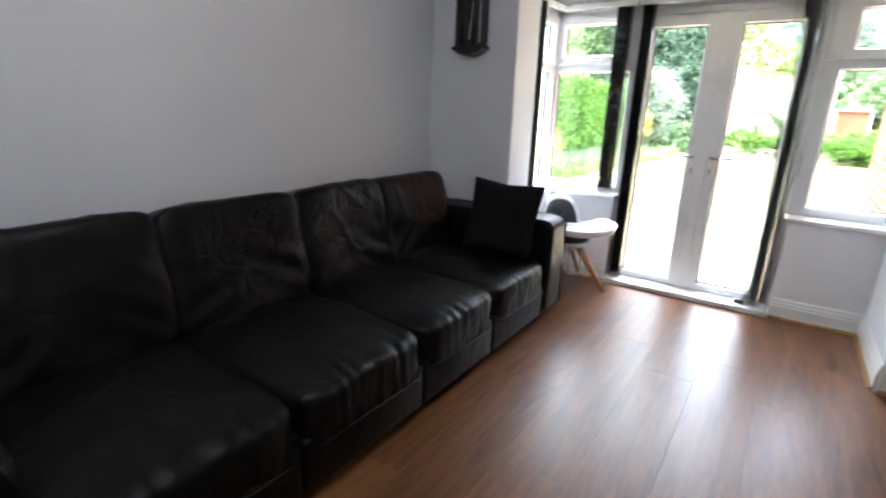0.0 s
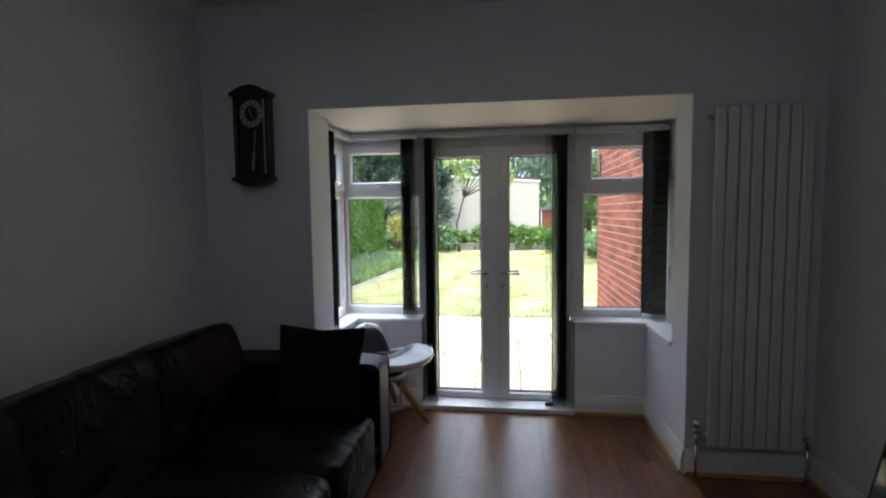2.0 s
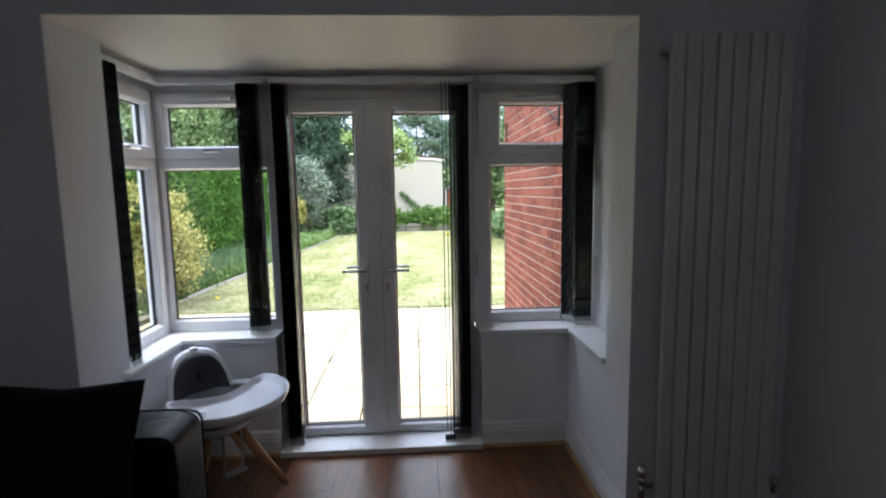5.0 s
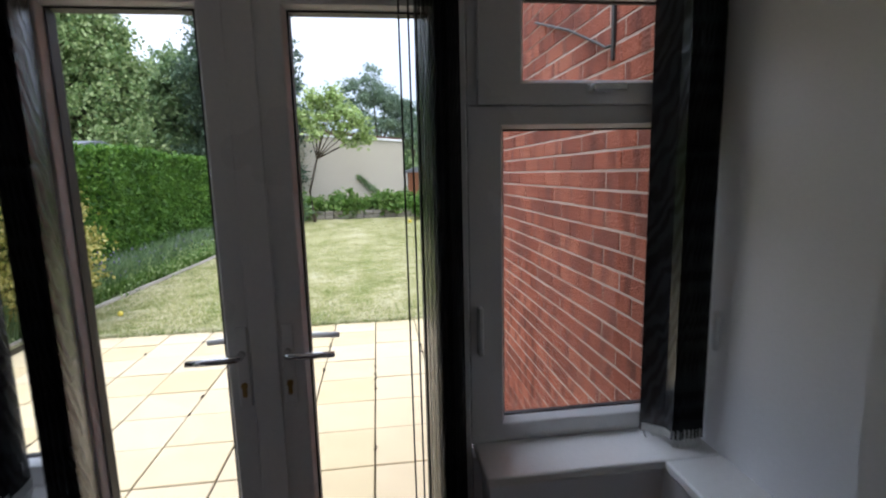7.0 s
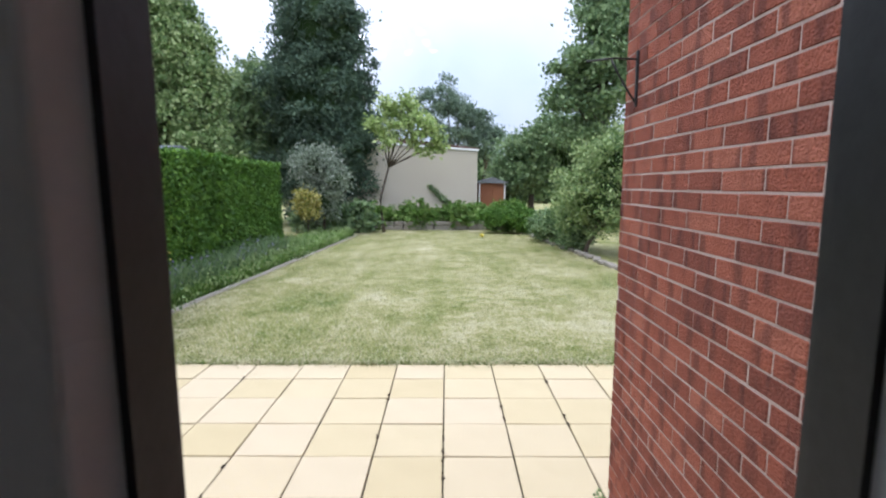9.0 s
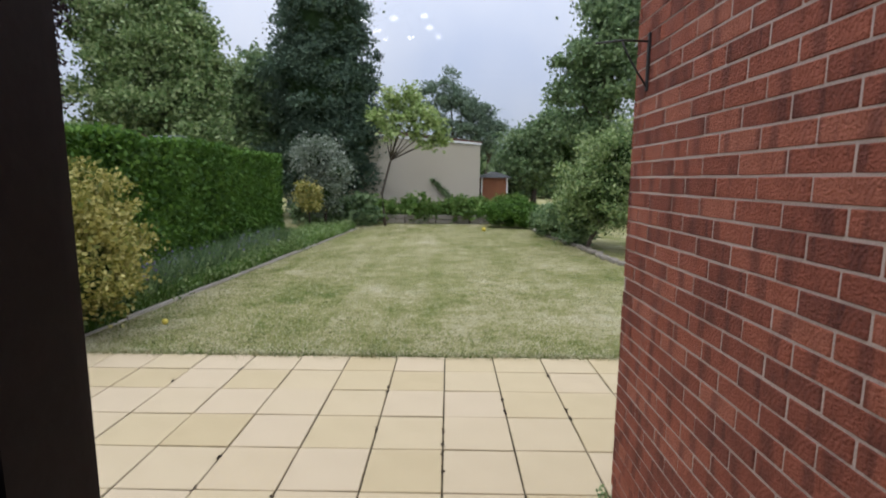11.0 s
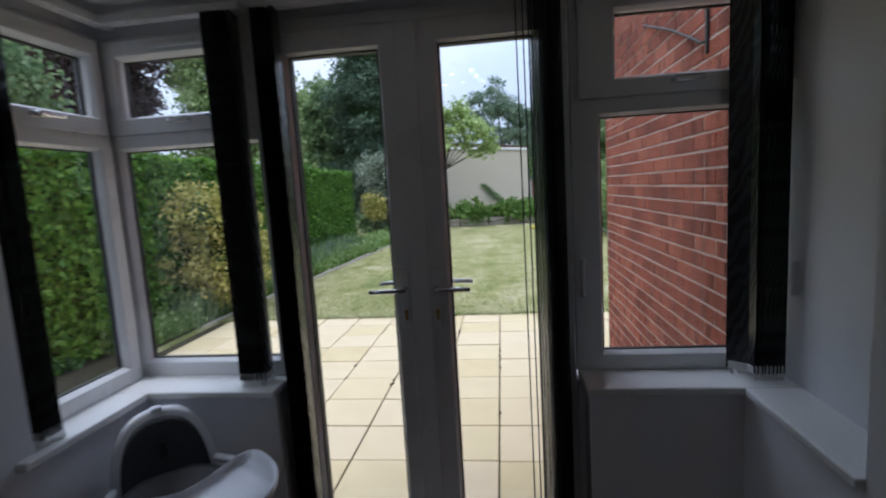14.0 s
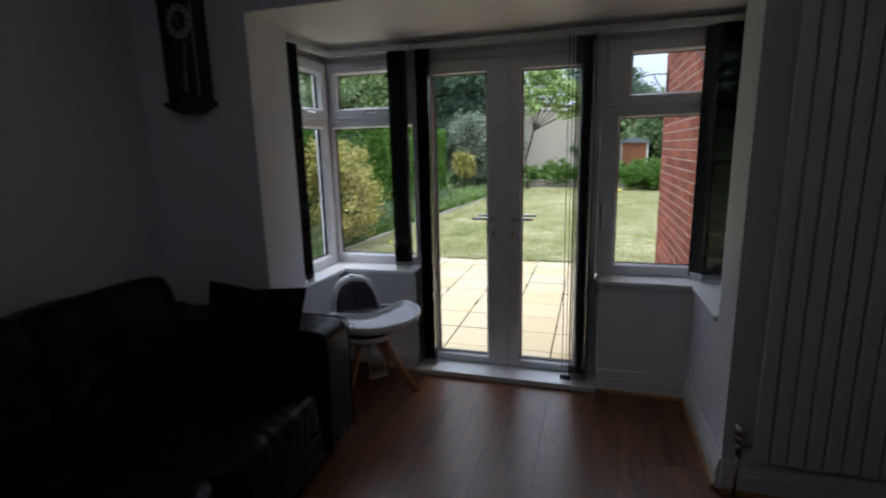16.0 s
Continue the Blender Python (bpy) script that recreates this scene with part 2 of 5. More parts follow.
BRICK_STOPS = [(0.0, (0.13, 0.050, 0.042)), (0.3, (0.265, 0.078, 0.050)), (0.6, (0.375, 0.112, 0.068)), (0.85, (0.45, 0.158, 0.10)), (1.0, (0.21, 0.082, 0.068))]
BRICKS = varied("rustic_red_brick", BRICK_STOPS, 95, 0.9, 1.0, 0.020, spread=0.55, bands=True)
BRICKS_FAR = varied("rustic_red_brick_rest", BRICK_STOPS, 95, 0.9, 1.0, 0.020, island=True, spread=0.55, bands=True)
SLABS = varied("buff_concrete_slab", [(0.0, (0.52, 0.415, 0.235)), (0.5, (0.57, 0.465, 0.285)), (0.8, (0.59, 0.48, 0.325)), (1.0, (0.55, 0.435, 0.245))], 30, 0.85, 0.25, 0.004, clouds=0.3)
LEAF_HEDGE = leaf_material("privet_leaf", [(0.15, (0.028, 0.075, 0.012)), (0.45, (0.075, 0.175, 0.025)), (0.8, (0.19, 0.33, 0.055))])
LEAF_GREEN = leaf_material("fresh_green_leaf", [(0.2, (0.085, 0.155, 0.05)), (0.45, (0.21, 0.31, 0.11)), (0.72, (0.47, 0.55, 0.26))])
LEAF_DARK = leaf_material("conifer_needle", [(0.15, (0.034, 0.066, 0.044)), (0.45, (0.08, 0.132, 0.088)), (0.8, (0.155, 0.22, 0.135))], 0.7, 0.25)
LEAF_MID = leaf_material("mid_green_leaf", [(0.2, (0.07, 0.13, 0.055)), (0.45, (0.165, 0.255, 0.115)), (0.75, (0.33, 0.43, 0.21))])
LEAF_BLUE = leaf_material("blue_green_leaf", [(0.15, (0.10, 0.155, 0.11)), (0.45, (0.17, 0.24, 0.165)), (0.8, (0.26, 0.34, 0.235))])
LEAF_PURPLE = leaf_material("purple_beech_leaf", [(0.15, (0.028, 0.018, 0.020)), (0.45, (0.06, 0.035, 0.037)), (0.8, (0.11, 0.075, 0.06))])
LEAF_YELLOW = leaf_material("variegated_yellow_leaf", [(0.2, (0.12, 0.16, 0.03)), (0.45, (0.36, 0.33, 0.08)), (0.75, (0.66, 0.58, 0.22))])
LEAF_WHITE = leaf_material("variegated_white_leaf", [(0.15, (0.07, 0.10, 0.055)), (0.5, (0.22, 0.27, 0.19)), (0.8, (0.58, 0.61, 0.53))])
LEAF_GRASS = leaf_material("long_green_grass", [(0.15, (0.06, 0.135, 0.025)), (0.5, (0.15, 0.27, 0.055)), (0.85, (0.33, 0.43, 0.14))])


def make_floorwood():
    m, n, l, b = shader("brown_oak_laminate", (0.2, 0.1, 0.05), 0.3)
    v = coords(n, l, (8, 0.9, 8))
    oi = n.new("ShaderNodeObjectInfo")
    off = n.new("ShaderNodeVectorMath")
    off.operation = "SCALE"
    comb = n.new("ShaderNodeCombineXYZ")
    l.new(oi.outputs["Random"], comb.inputs[0]); l.new(oi.outputs["Random"], comb.inputs[1]); l.new(oi.outputs["Random"], comb.inputs[2])
    l.new(comb.outputs[0], off.inputs[0])
    off.inputs["Scale"].default_value = 37.0
    add = n.new("ShaderNodeVectorMath")
    l.new(v, add.inputs[0]); l.new(off.outputs[0], add.inputs[1])
    g1 = noise_node(n, l, add.outputs[0], 1.6, 6.0, 0.6, 1.2)
    g2 = noise_node(n, l, add.outputs[0], 7.0, 4.0, 0.6, 0.4)
    mx = n.new("ShaderNodeMix")
    mx.inputs["Factor"].default_value = 0.4
    l.new(g1, mx.inputs["A"]); l.new(g2, mx.inputs["B"])
    r = ramp_node(n, [(0.30, (0.036, 0.014, 0.006)), (0.40, (0.110, 0.044, 0.016)), (0.55, (0.185, 0.078, 0.029)), (0.74, (0.255, 0.115, 0.046))])
    l.new(mx.outputs["Result"], r.inputs["Fac"])
    tint = ramp_node(n, [(0.0, (0.78, 0.76, 0.74)), (1.0, (1.12, 1.08, 1.02))])
    knot = n.new("ShaderNodeTexVoronoi")
    knot.inputs["Scale"].default_value = 0.55
    l.new(add.outputs[0], knot.inputs["Vector"])
    kr = ramp_node(n, [(0.05, (0.25, 0.2, 0.18)), (0.16, (1, 1, 1))])
    l.new(knot.outputs["Distance"], kr.inputs["Fac"])
    kmul = n.new("ShaderNodeMixRGB")
    kmul.blend_type = "MULTIPLY"
    kmul.inputs["Fac"].default_value = 0.9
    l.new(r.outputs[0], kmul.inputs[1]); l.new(kr.outputs[0], kmul.inputs[2])
    l.new(oi.outputs["Random"], tint.inputs["Fac"])
    mul = n.new("ShaderNodeMixRGB")
    mul.blend_type = "MULTIPLY"
    mul.inputs["Fac"].default_value = 1.0
    l.new(kmul.outputs[0], mul.inputs[1]); l.new(tint.outputs[0], mul.inputs[2])
    l.new(mul.outputs[0], b.inputs["Base Color"])
    mr = n.new("ShaderNodeMapRange")
    mr.inputs["To Min"].default_value, mr.inputs["To Max"].default_value = 0.26, 0.44
    l.new(g2, mr.inputs["Value"]); l.new(mr.outputs[0], b.inputs["Roughness"])
    add_bump(n, l, b, g2, 0.12, 0.002)
    return m


def make_lawn():
    m, n, l, b = shader("mown_dry_lawn", (0.2, 0.2, 0.08), 0.95, 0, 0.1)
    v = coords(n, l)
    f1, f2 = noise_node(n, l, v, 0.75, 6.0, 0.72, 0.6), noise_node(n, l, v, 34, 4.0, 0.75)
    f3, f4 = noise_node(n, l, coords(n, l, (1.5, 0.10, 1)), 1.4, 3.0), noise_node(n, l, coords(n, l, (3.5, 6.0, 1)), 1.0, 5.0, 0.7)
    total = f1
    for other, share in ((f4, 0.38), (f3, 0.20), (f2, 0.42)):
        mx = n.new("ShaderNodeMix")
        mx.inputs["Factor"].default_value = share
        l.new(total, mx.inputs["A"]); l.new(other, mx.inputs["B"])
        total = mx.outputs["Result"]
    r = ramp_node(n, [(0.42, (0.11, 0.155, 0.036)), (0.47, (0.225, 0.245, 0.075)), (0.505, (0.355, 0.33, 0.145)), (0.54, (0.48, 0.43, 0.25)), (0.59, (0.60, 0.55, 0.38))])
    l.new(total, r.inputs["Fac"])
    l.new(r.outputs[0], b.inputs["Base Color"])
    add_bump(n, l, b, f2, 0.9, 0.04)
    return m


def make_blind():
    m, n, l, b = shader("black_embossed_blind_fabric", (0.02, 0.02, 0.024), 0.27, 0, 0.75)
    v = coords(n, l, (2.0, 2.0, 1.0))
    w = n.new("ShaderNodeTexWave")
    w.bands_direction = "DIAGONAL"
    w.inputs["Scale"].default_value, w.inputs["Distortion"].default_value, w.inputs["Detail"].default_value = 9.0, 8.0, 2.0
    l.new(v, w.inputs["Vector"])
    r = ramp_node(n, [(0.2, (0.018, 0.019, 0.022)), (0.8, (0.046, 0.049, 0.056))])
    l.new(w.outputs["Fac"], r.inputs["Fac"])
    l.new(r.outputs[0], b.inputs["Base Color"])
    add_bump(n, l, b, w.outputs["Fac"], 0.35, 0.0025)
    tl, ms = n.new("ShaderNodeBsdfTranslucent"), n.new("ShaderNodeMixShader")
    tl.inputs["Color"].default_value = (0.24, 0.20, 0.13, 1)
    ms.inputs[0].default_value = 0.09
    l.new(b.outputs[0], ms.inputs[1]); l.new(tl.outputs[0], ms.inputs[2])
    l.new(ms.outputs[0], n["Material Output"].inputs[0])
    return m




def make_leather():
    m, n, l, b = shader("black_leather", LEATHER_STOPS[1], 0.42, 0, 0.17)
    v = coords(n, l)
    big, crease, grain = noise_node(n, l, v, 2.2), noise_node(n, l, v, 8, 5.0, 0.5, 1.2), noise_node(n, l, v, 210, 3.0)
    r = ramp_node(n, [(0.3, LEATHER_STOPS[0]), (0.7, LEATHER_STOPS[1])])
    l.new(crease, r.inputs["Fac"]); l.new(r.outputs[0], b.inputs["Base Color"])
    mr = n.new("ShaderNodeMapRange")
    mr.inputs["To Min"].default_value, mr.inputs["To Max"].default_value = 0.26, 0.46
    l.new(big, mr.inputs["Value"]); l.new(mr.outputs[0], b.inputs["Roughness"])
    u1, u2 = n.new("ShaderNodeBump"), n.new("ShaderNodeBump")
    u1.inputs["Strength"].default_value, u1.inputs["Distance"].default_value = 0.30, 0.016
    u2.inputs["Strength"].default_value, u2.inputs["Distance"].default_value = 0.35, 0.002
    # narrow valleys where the hide has folded
    fold = noise_node(n, l, v, 4.5, 3.0, 0.5, 1.1)
    mid, mag, val = n.new("ShaderNodeMath"), n.new("ShaderNodeMath"), n.new("ShaderNodeMapRange")
    mid.operation, mag.operation = "SUBTRACT", "ABSOLUTE"
    mid.inputs[1].default_value = 0.5
    val.inputs["From Max"].default_value, val.inputs["To Max"].default_value = 0.05, 0.22
    both = n.new("ShaderNodeMath")
    l.new(fold, mid.inputs[0]); l.new(mid.outputs[0], mag.inputs[0]); l.new(mag.outputs[0], val.inputs["Value"])
    l.new(crease, both.inputs[0]); l.new(val.outputs[0], both.inputs[1])
    l.new(both.outputs[0], u1.inputs["Height"]); l.new(grain, u2.inputs["Height"])
    l.new(u1.outputs[0], u2.inputs["Normal"]); l.new(u2.outputs[0], b.inputs["Normal"])
    return m


FLOORWOOD, LAWN, BLIND = make_floorwood(), make_lawn(), make_blind()
LEATHER = make_leather()


# ---- building blocks ----
def box(bm, x0, x1, y0, y1, z0, z1, bevel=0.0, seg=1):
    r = bmesh.ops.create_cube(bm, size=1.0, matrix=Matrix.Translation(((x0 + x1) / 2, (y0 + y1) / 2, (z0 + z1) / 2)) @ Matrix.Diagonal((x1 - x0, y1 - y0, z1 - z0, 1)))
    if bevel:
        edges = list({e for v in r["verts"] for e in v.link_edges})
        bmesh.ops.bevel(bm, geom=edges, offset=bevel, segments=seg, affect="EDGES", profile=0.5)
    return bm


def boxes(*specs, bevel=0.0, seg=1):
    bm = bmesh.new()
    for s in specs:
        box(bm, *s, bevel=bevel, seg=seg)
    return bm


def rod(bm, a, b, r0, r1=None, seg=12):
    a, b = Vector(a), Vector(b)
    m = Matrix.Translation((a + b) / 2) @ (b - a).to_track_quat("Z", "Y").to_matrix().to_4x4()
    bmesh.ops.create_cone(bm, cap_ends=True, segments=seg, radius1=r0, radius2=r0 if r1 is None else r1, depth=(b - a).length, matrix=m)
    return bm


def tube(points, radius, seg=8, closed=False):
    """A round bar along smooth points."""
    bm = bmesh.new()
    pts = [Vector(p) for p in points]
    rings = []
    for i, p in enumerate(pts):
        a, b = pts[max(i - 1, 0)], pts[min(i + 1, len(pts) - 1)]
        q = (b - a).to_track_quat("Z", "Y")
        r = radius[i] if isinstance(radius, (list, tuple)) else radius
        rings.append([bm.verts.new(p + q @ Vector((r * math.cos(2 * math.pi * k / seg), r * math.sin(2 * math.pi * k / seg), 0))) for k in range(seg)])
    for a, b in zip(rings, rings[1:]):
        for k in range(seg):
            bm.faces.new((a[k], a[(k + 1) % seg], b[(k + 1) % seg], b[k]))
    bm.faces.new(rings[0][::-1]); bm.faces.new(rings[-1])
    return bm


def prism(profile, length, axis="y", at=(0, 0, 0), flip=False):
    """A moulding: a profile of (out, up) pushed along x or y."""
    bm = bmesh.new()
    s = -1 if flip else 1
    ends = []
    for d in (0, length):
        ring = []
        for o, u in profile:
            p = (at[0] + s * o, at[1] + d, at[2] + u) if axis == "y" else (at[0] + d, at[1] + s * o, at[2] + u)
            ring.append(bm.verts.new(p))
        ends.append(ring)
    k = len(profile)
    for i in range(k):
        bm.faces.new((ends[0][i], ends[0][(i + 1) % k], ends[1][(i + 1) % k], ends[1][i]))
    bm.faces.new(ends[0][::-1]); bm.faces.new(ends[1])
    bmesh.ops.recalc_face_normals(bm, faces=bm.faces)
    return bm


def puff(sx, sy, sz, n=12, power=4.0, wrinkle=0.012, seed=0, crown=0.0, scale=6.0, fine=0.8, gather=0.0):
    """A stuffed cushion: a rounded block with a crowned top and folds."""
    bm = bmesh.new()
    bmesh.ops.create_cube(bm, size=2.0)
    bmesh.ops.subdivide_edges(bm, edges=bm.edges[:], cuts=n, use_grid_fill=True)
    for v in bm.verts:
        p = v.co
        k = (abs(p.x) ** power + abs(p.y) ** power + abs(p.z) ** power) ** (1 / power)
        q = p / k
        w = Vector((q.x * sx / 2, q.y * sy / 2, q.z * sz / 2))
        if crown:
            w.z += crown * max(0, (1 - q.x * q.x)) * max(0, (1 - q.y * q.y)) * (1 if q.z > 0 else 0)
        s = Vector((w.x * scale, w.y * scale * 0.6, w.z * scale)) + Vector((seed * 7.3, seed * 3.1, 0))
        fold = 1 - abs(noise.noise(Vector((s.x * 1.1 + s.z * 0.9, s.y * 2.4, s.z * 0.7 - s.x * 0.5)) + Vector((0, 0, seed))))
        w += ((noise.noise(s) + 0.5 * noise.noise(s * 2.3)) * wrinkle + (fold ** 9 - 0.2) * wrinkle * fine + gather * noise.noise(Vector((w.y * 38, w.z * 4, seed))) * max(0.0, q.x) ** 6) * q.normalized()
        v.co = w
    return bm


def finish(name, bm, material, smooth=False):
    if smooth:
        for f in bm.faces:
            f.smooth = True
    me = bpy.data.meshes.new(name)
    bm.to_mesh(me)
    bm.free()
    me.materials.append(material)
    return me


def part(name, bm, material, parent, label="", smooth=False, m=None):
    ob = new(name, finish(name, bm, material, smooth))
    ob.parent = parent
    if m is not None:
        ob.matrix_basis = m
    return tagged(ob, label)


def piece(name, mesh, parent, m):
    ob = new(name, mesh)
    ob.parent = parent
    ob.matrix_basis = m
    return ob


def thing(name, m, label, category, group="", kind=""):
    ob = new(name)
    ob.empty_display_size = 0.1
    ob.matrix_basis = m
    return tagged(ob, label, category, group, kind)


def solid(name, bm, material, label="", category="", group="", kind="", smooth=False, m=None):
    ob = new(name, finish(name, bm, material, smooth))
    if m is not None:
        ob.matrix_basis = m
    return tagged(ob, label, category, group, kind)


def setting(name, bm, material, label="", smooth=False):
    return solid(name, bm, material, label, "", "", "structure", smooth)


# ---- the room ----
XL, XR, YF, YB, ZC = 0.30, 3.75, -0.945, -5.9, 2.68
BX0, BX1, BZ = 0.965, 3.097, 2.08
setting("wall_west", boxes((XL - 0.2, XL, YB, YF, 0, ZC)), WALL, "pale grey painted plaster wall behind the sofa")
setting("wall_east", boxes((XR, XR + 0.2, YB, YF, 0, ZC)), WALL, "pale grey painted plaster wall")
setting("wall_south", boxes((XL - 0.2, XR + 0.2, YB - 0.2, YB, 0, ZC)), WALL, "pale grey painted plaster wall")
setting("wall_north", boxes((XL - 0.2, BX0 - 0.001, YF, YF + 0.24, 0, ZC), (BX1 + 0.001, XR + 0.2, YF, YF + 0.24, 0, ZC), (BX0 - 0.001, BX1 + 0.001, YF, YF + 0.24, BZ + 0.004, ZC)), WALL, "pale grey plaster wall with a wide opening to the bay")
setting("ceiling", boxes((XL - 0.2, XR + 0.2, YB - 0.2, YF + 0.24, ZC, ZC + 0.2)), CEILING, "plain white painted ceiling")
cove = [(0, 0)] + [(0.055, 0), (0.045, -0.008), (0.03, -0.02), (0.017, -0.037), (0.008, -0.055), (0, -0.062)]
setting("coving", prism(cove, XR - XL, "x", (XL, YF, ZC - 0.001), True), CEILING, "white coving")
setting("coving.001", prism(cove, YF - YB - 0.09, "y", (XL, YB, ZC - 0.001)), CEILING, "white coving")
setting("coving.002", prism(cove, YF - YB - 0.09, "y", (XR, YB, ZC - 0.001), True), CEILING, "white coving")
# the square bay
GX0, GX1 = 0.825, 3.245
setting("bay_ceiling", boxes((GX0 - 0.05, GX1 + 0.05, YF + 0.004, 0.06, BZ, BZ + 0.22)), BAYPAINT, "cream-white painted ceiling of the bay")
setting("bay_wall_east", boxes((BX1, GX1 + 0.14, YF + 0.002, -0.70, 0, BZ), (BX1, GX1 + 0.14, -0.70, 0.05, 0, 0.655), (GX1, GX1 + 0.14, -0.70, 0.05, 0.655, BZ)), BAYWALL, "white painted side of the bay")
setting("bay_wall_west", boxes((GX0 - 0.14, BX0, YF + 0.002, -0.62, 0, BZ), (GX0 - 0.14, BX0, -0.62, 0.05, 0, 0.655)), BAYWALL, "white painted side of the bay")
setting("bay_wall_front", boxes((BX0, 1.478, -0.165, 0.05, 0, 0.655), (1.478, 1.4925, -0.06, 0.05, 0, 0.655)), BAYWALL, "white painted wall under the bay window")
setting("bay_wall_front.001", boxes((2.60, BX1, -0.165, 0.05, 0, 0.655), (2.5775, 2.60, -0.06, 0.05, 0, 0.655)), BAYWALL, "white painted wall under the bay window")


def sill(name, spec, label):
    return setting(name, boxes(*spec, bevel=0.006, seg=2), GLOSS, label)


sill("window_sill", [(GX0 - 0.03, 1.49, -0.205, 0.0, 0.656, 0.684), (GX0 - 0.03, BX0 + 0.035, -0.68, -0.2052, 0.656, 0.684)], "white gloss window sill turning the corner of the bay")
sill("window_sill.001", [(2.585, GX1, -0.205, 0.0, 0.656, 0.684), (BX1 - 0.021, GX1, -0.70, -0.2052, 0.656, 0.684)], "white gloss window sill turning the corner of the bay")
setting("door_step", boxes((1.48, 2.598, -0.218, 0.045, 0.0005, 0.036), bevel=0.004), GLOSS, "white painted board along the foot of the glazed doors")

skirt = [(0, 0), (0.018, 0), (0.018, 0.085), (0.014, 0.095), (0.014, 0.105), (0.009, 0.118), (0.009, 0.128), (0.004, 0.14), (0, 0.14)]
bead = [(0, 0), (0.016, 0), (0.015, 0.006), (0.010, 0.013), (0.004, 0.017), (0, 0.018)]


def skirting(x0, y0, length, axis, flip):
    setting("baseboard", prism(skirt, length, axis, (x0, y0, 0.001), flip), GLOSS, "white moulded skirting board")
    s = -0.018 if flip else 0.018
    at = (x0 + s, y0, 0.001) if axis == "y" else (x0, y0 + s, 0.001)
    setting("trim", prism(bead, length, axis, at, flip), BEAD, "honey-coloured wooden bead along the floor edge")


skirting(BX1, YF, 0.779, "y", True)
skirting(2.602, -0.165, BX1 - 2.602 - 0.018, "x", True)
skirting(BX1, YF, XR - BX1, "x", True)
skirting(XR, YB, YF - YB - 0.02, "y", True)
skirting(XL, YB, YF - YB - 0.02, "y", False)
skirting(XL, YF, BX0 - XL, "x", True)
skirting(BX0, YF, 0.779, "y", False)
skirting(BX0 + 0.018, -0.165, 1.478 - BX0 - 0.018, "x", True)


# ---- windows and doors ----
def glazed(parent, x0, x1, z0, z1, y, m=None, lip=0.004):
    """A double-glazed pane with black gaskets and bevelled beads, in the plane y."""
    g = part("pane", boxes((x0 - 0.008, x1 + 0.008, y + 0.006, y + 0.010, z0 - 0.008, z1 + 0.008)), GLASS, parent, "clear window glass", m=m)
    g.visible_shadow = False
    w = 0.0075
    part("gasket", boxes((x0 - w, x1 + w, y - lip, y + 0.0135, z0 - w, z0), (x0 - w, x1 + w, y - lip, y + 0.0135, z1, z1 + w), (x0 - w, x0, y - lip, y + 0.0135, z0, z1), (x1, x1 + w, y - lip, y + 0.0135, z0, z1)), GASKET, parent, "black rubber gasket", m=m)


def ring(x0, x1, z0, z1, gx0, gx1, gz0, gz1, y0, y1, slope=0.014):
    """A frame between an outer and an inner rectangle; its inner edge slopes back to the glass."""
    bm = bmesh.new()
    def loop(a, b, c, d, y):
        return [bm.verts.new(p) for p in ((a, y, c), (b, y, c), (b, y, d), (a, y, d))]
    o0 = loop(x0, x1, z0, z1, y0)
    o0b = loop(x0, x1, z0, z1, y1)
    i0 = loop(gx0 - slope, gx1 + slope, gz0 - slope, gz1 + slope, y0)
    i1 = loop(gx0 - 0.004, gx1 + 0.004, gz0 - 0.004, gz1 + 0.004, y0 + 0.022)
    i2 = loop(gx0 - 0.004, gx1 + 0.004, gz0 - 0.004, gz1 + 0.004, y1)
    for a, b in ((o0, i0), (i0, i1), (i1, i2), (i2, o0b), (o0b, o0)):
        for k in range(4):
            bm.faces.new((a[k], a[(k + 1) % 4], b[(k + 1) % 4], b[k]))
    bmesh.ops.recalc_face_normals(bm, faces=bm.faces)
    edges = [e for e in bm.edges if all(abs(v.co.y - y0) < 1e-6 for v in e.verts)]
    bmesh.ops.bevel(bm, geom=edges, offset=0.003, segments=2, affect="EDGES", profile=0.5)
    return bm


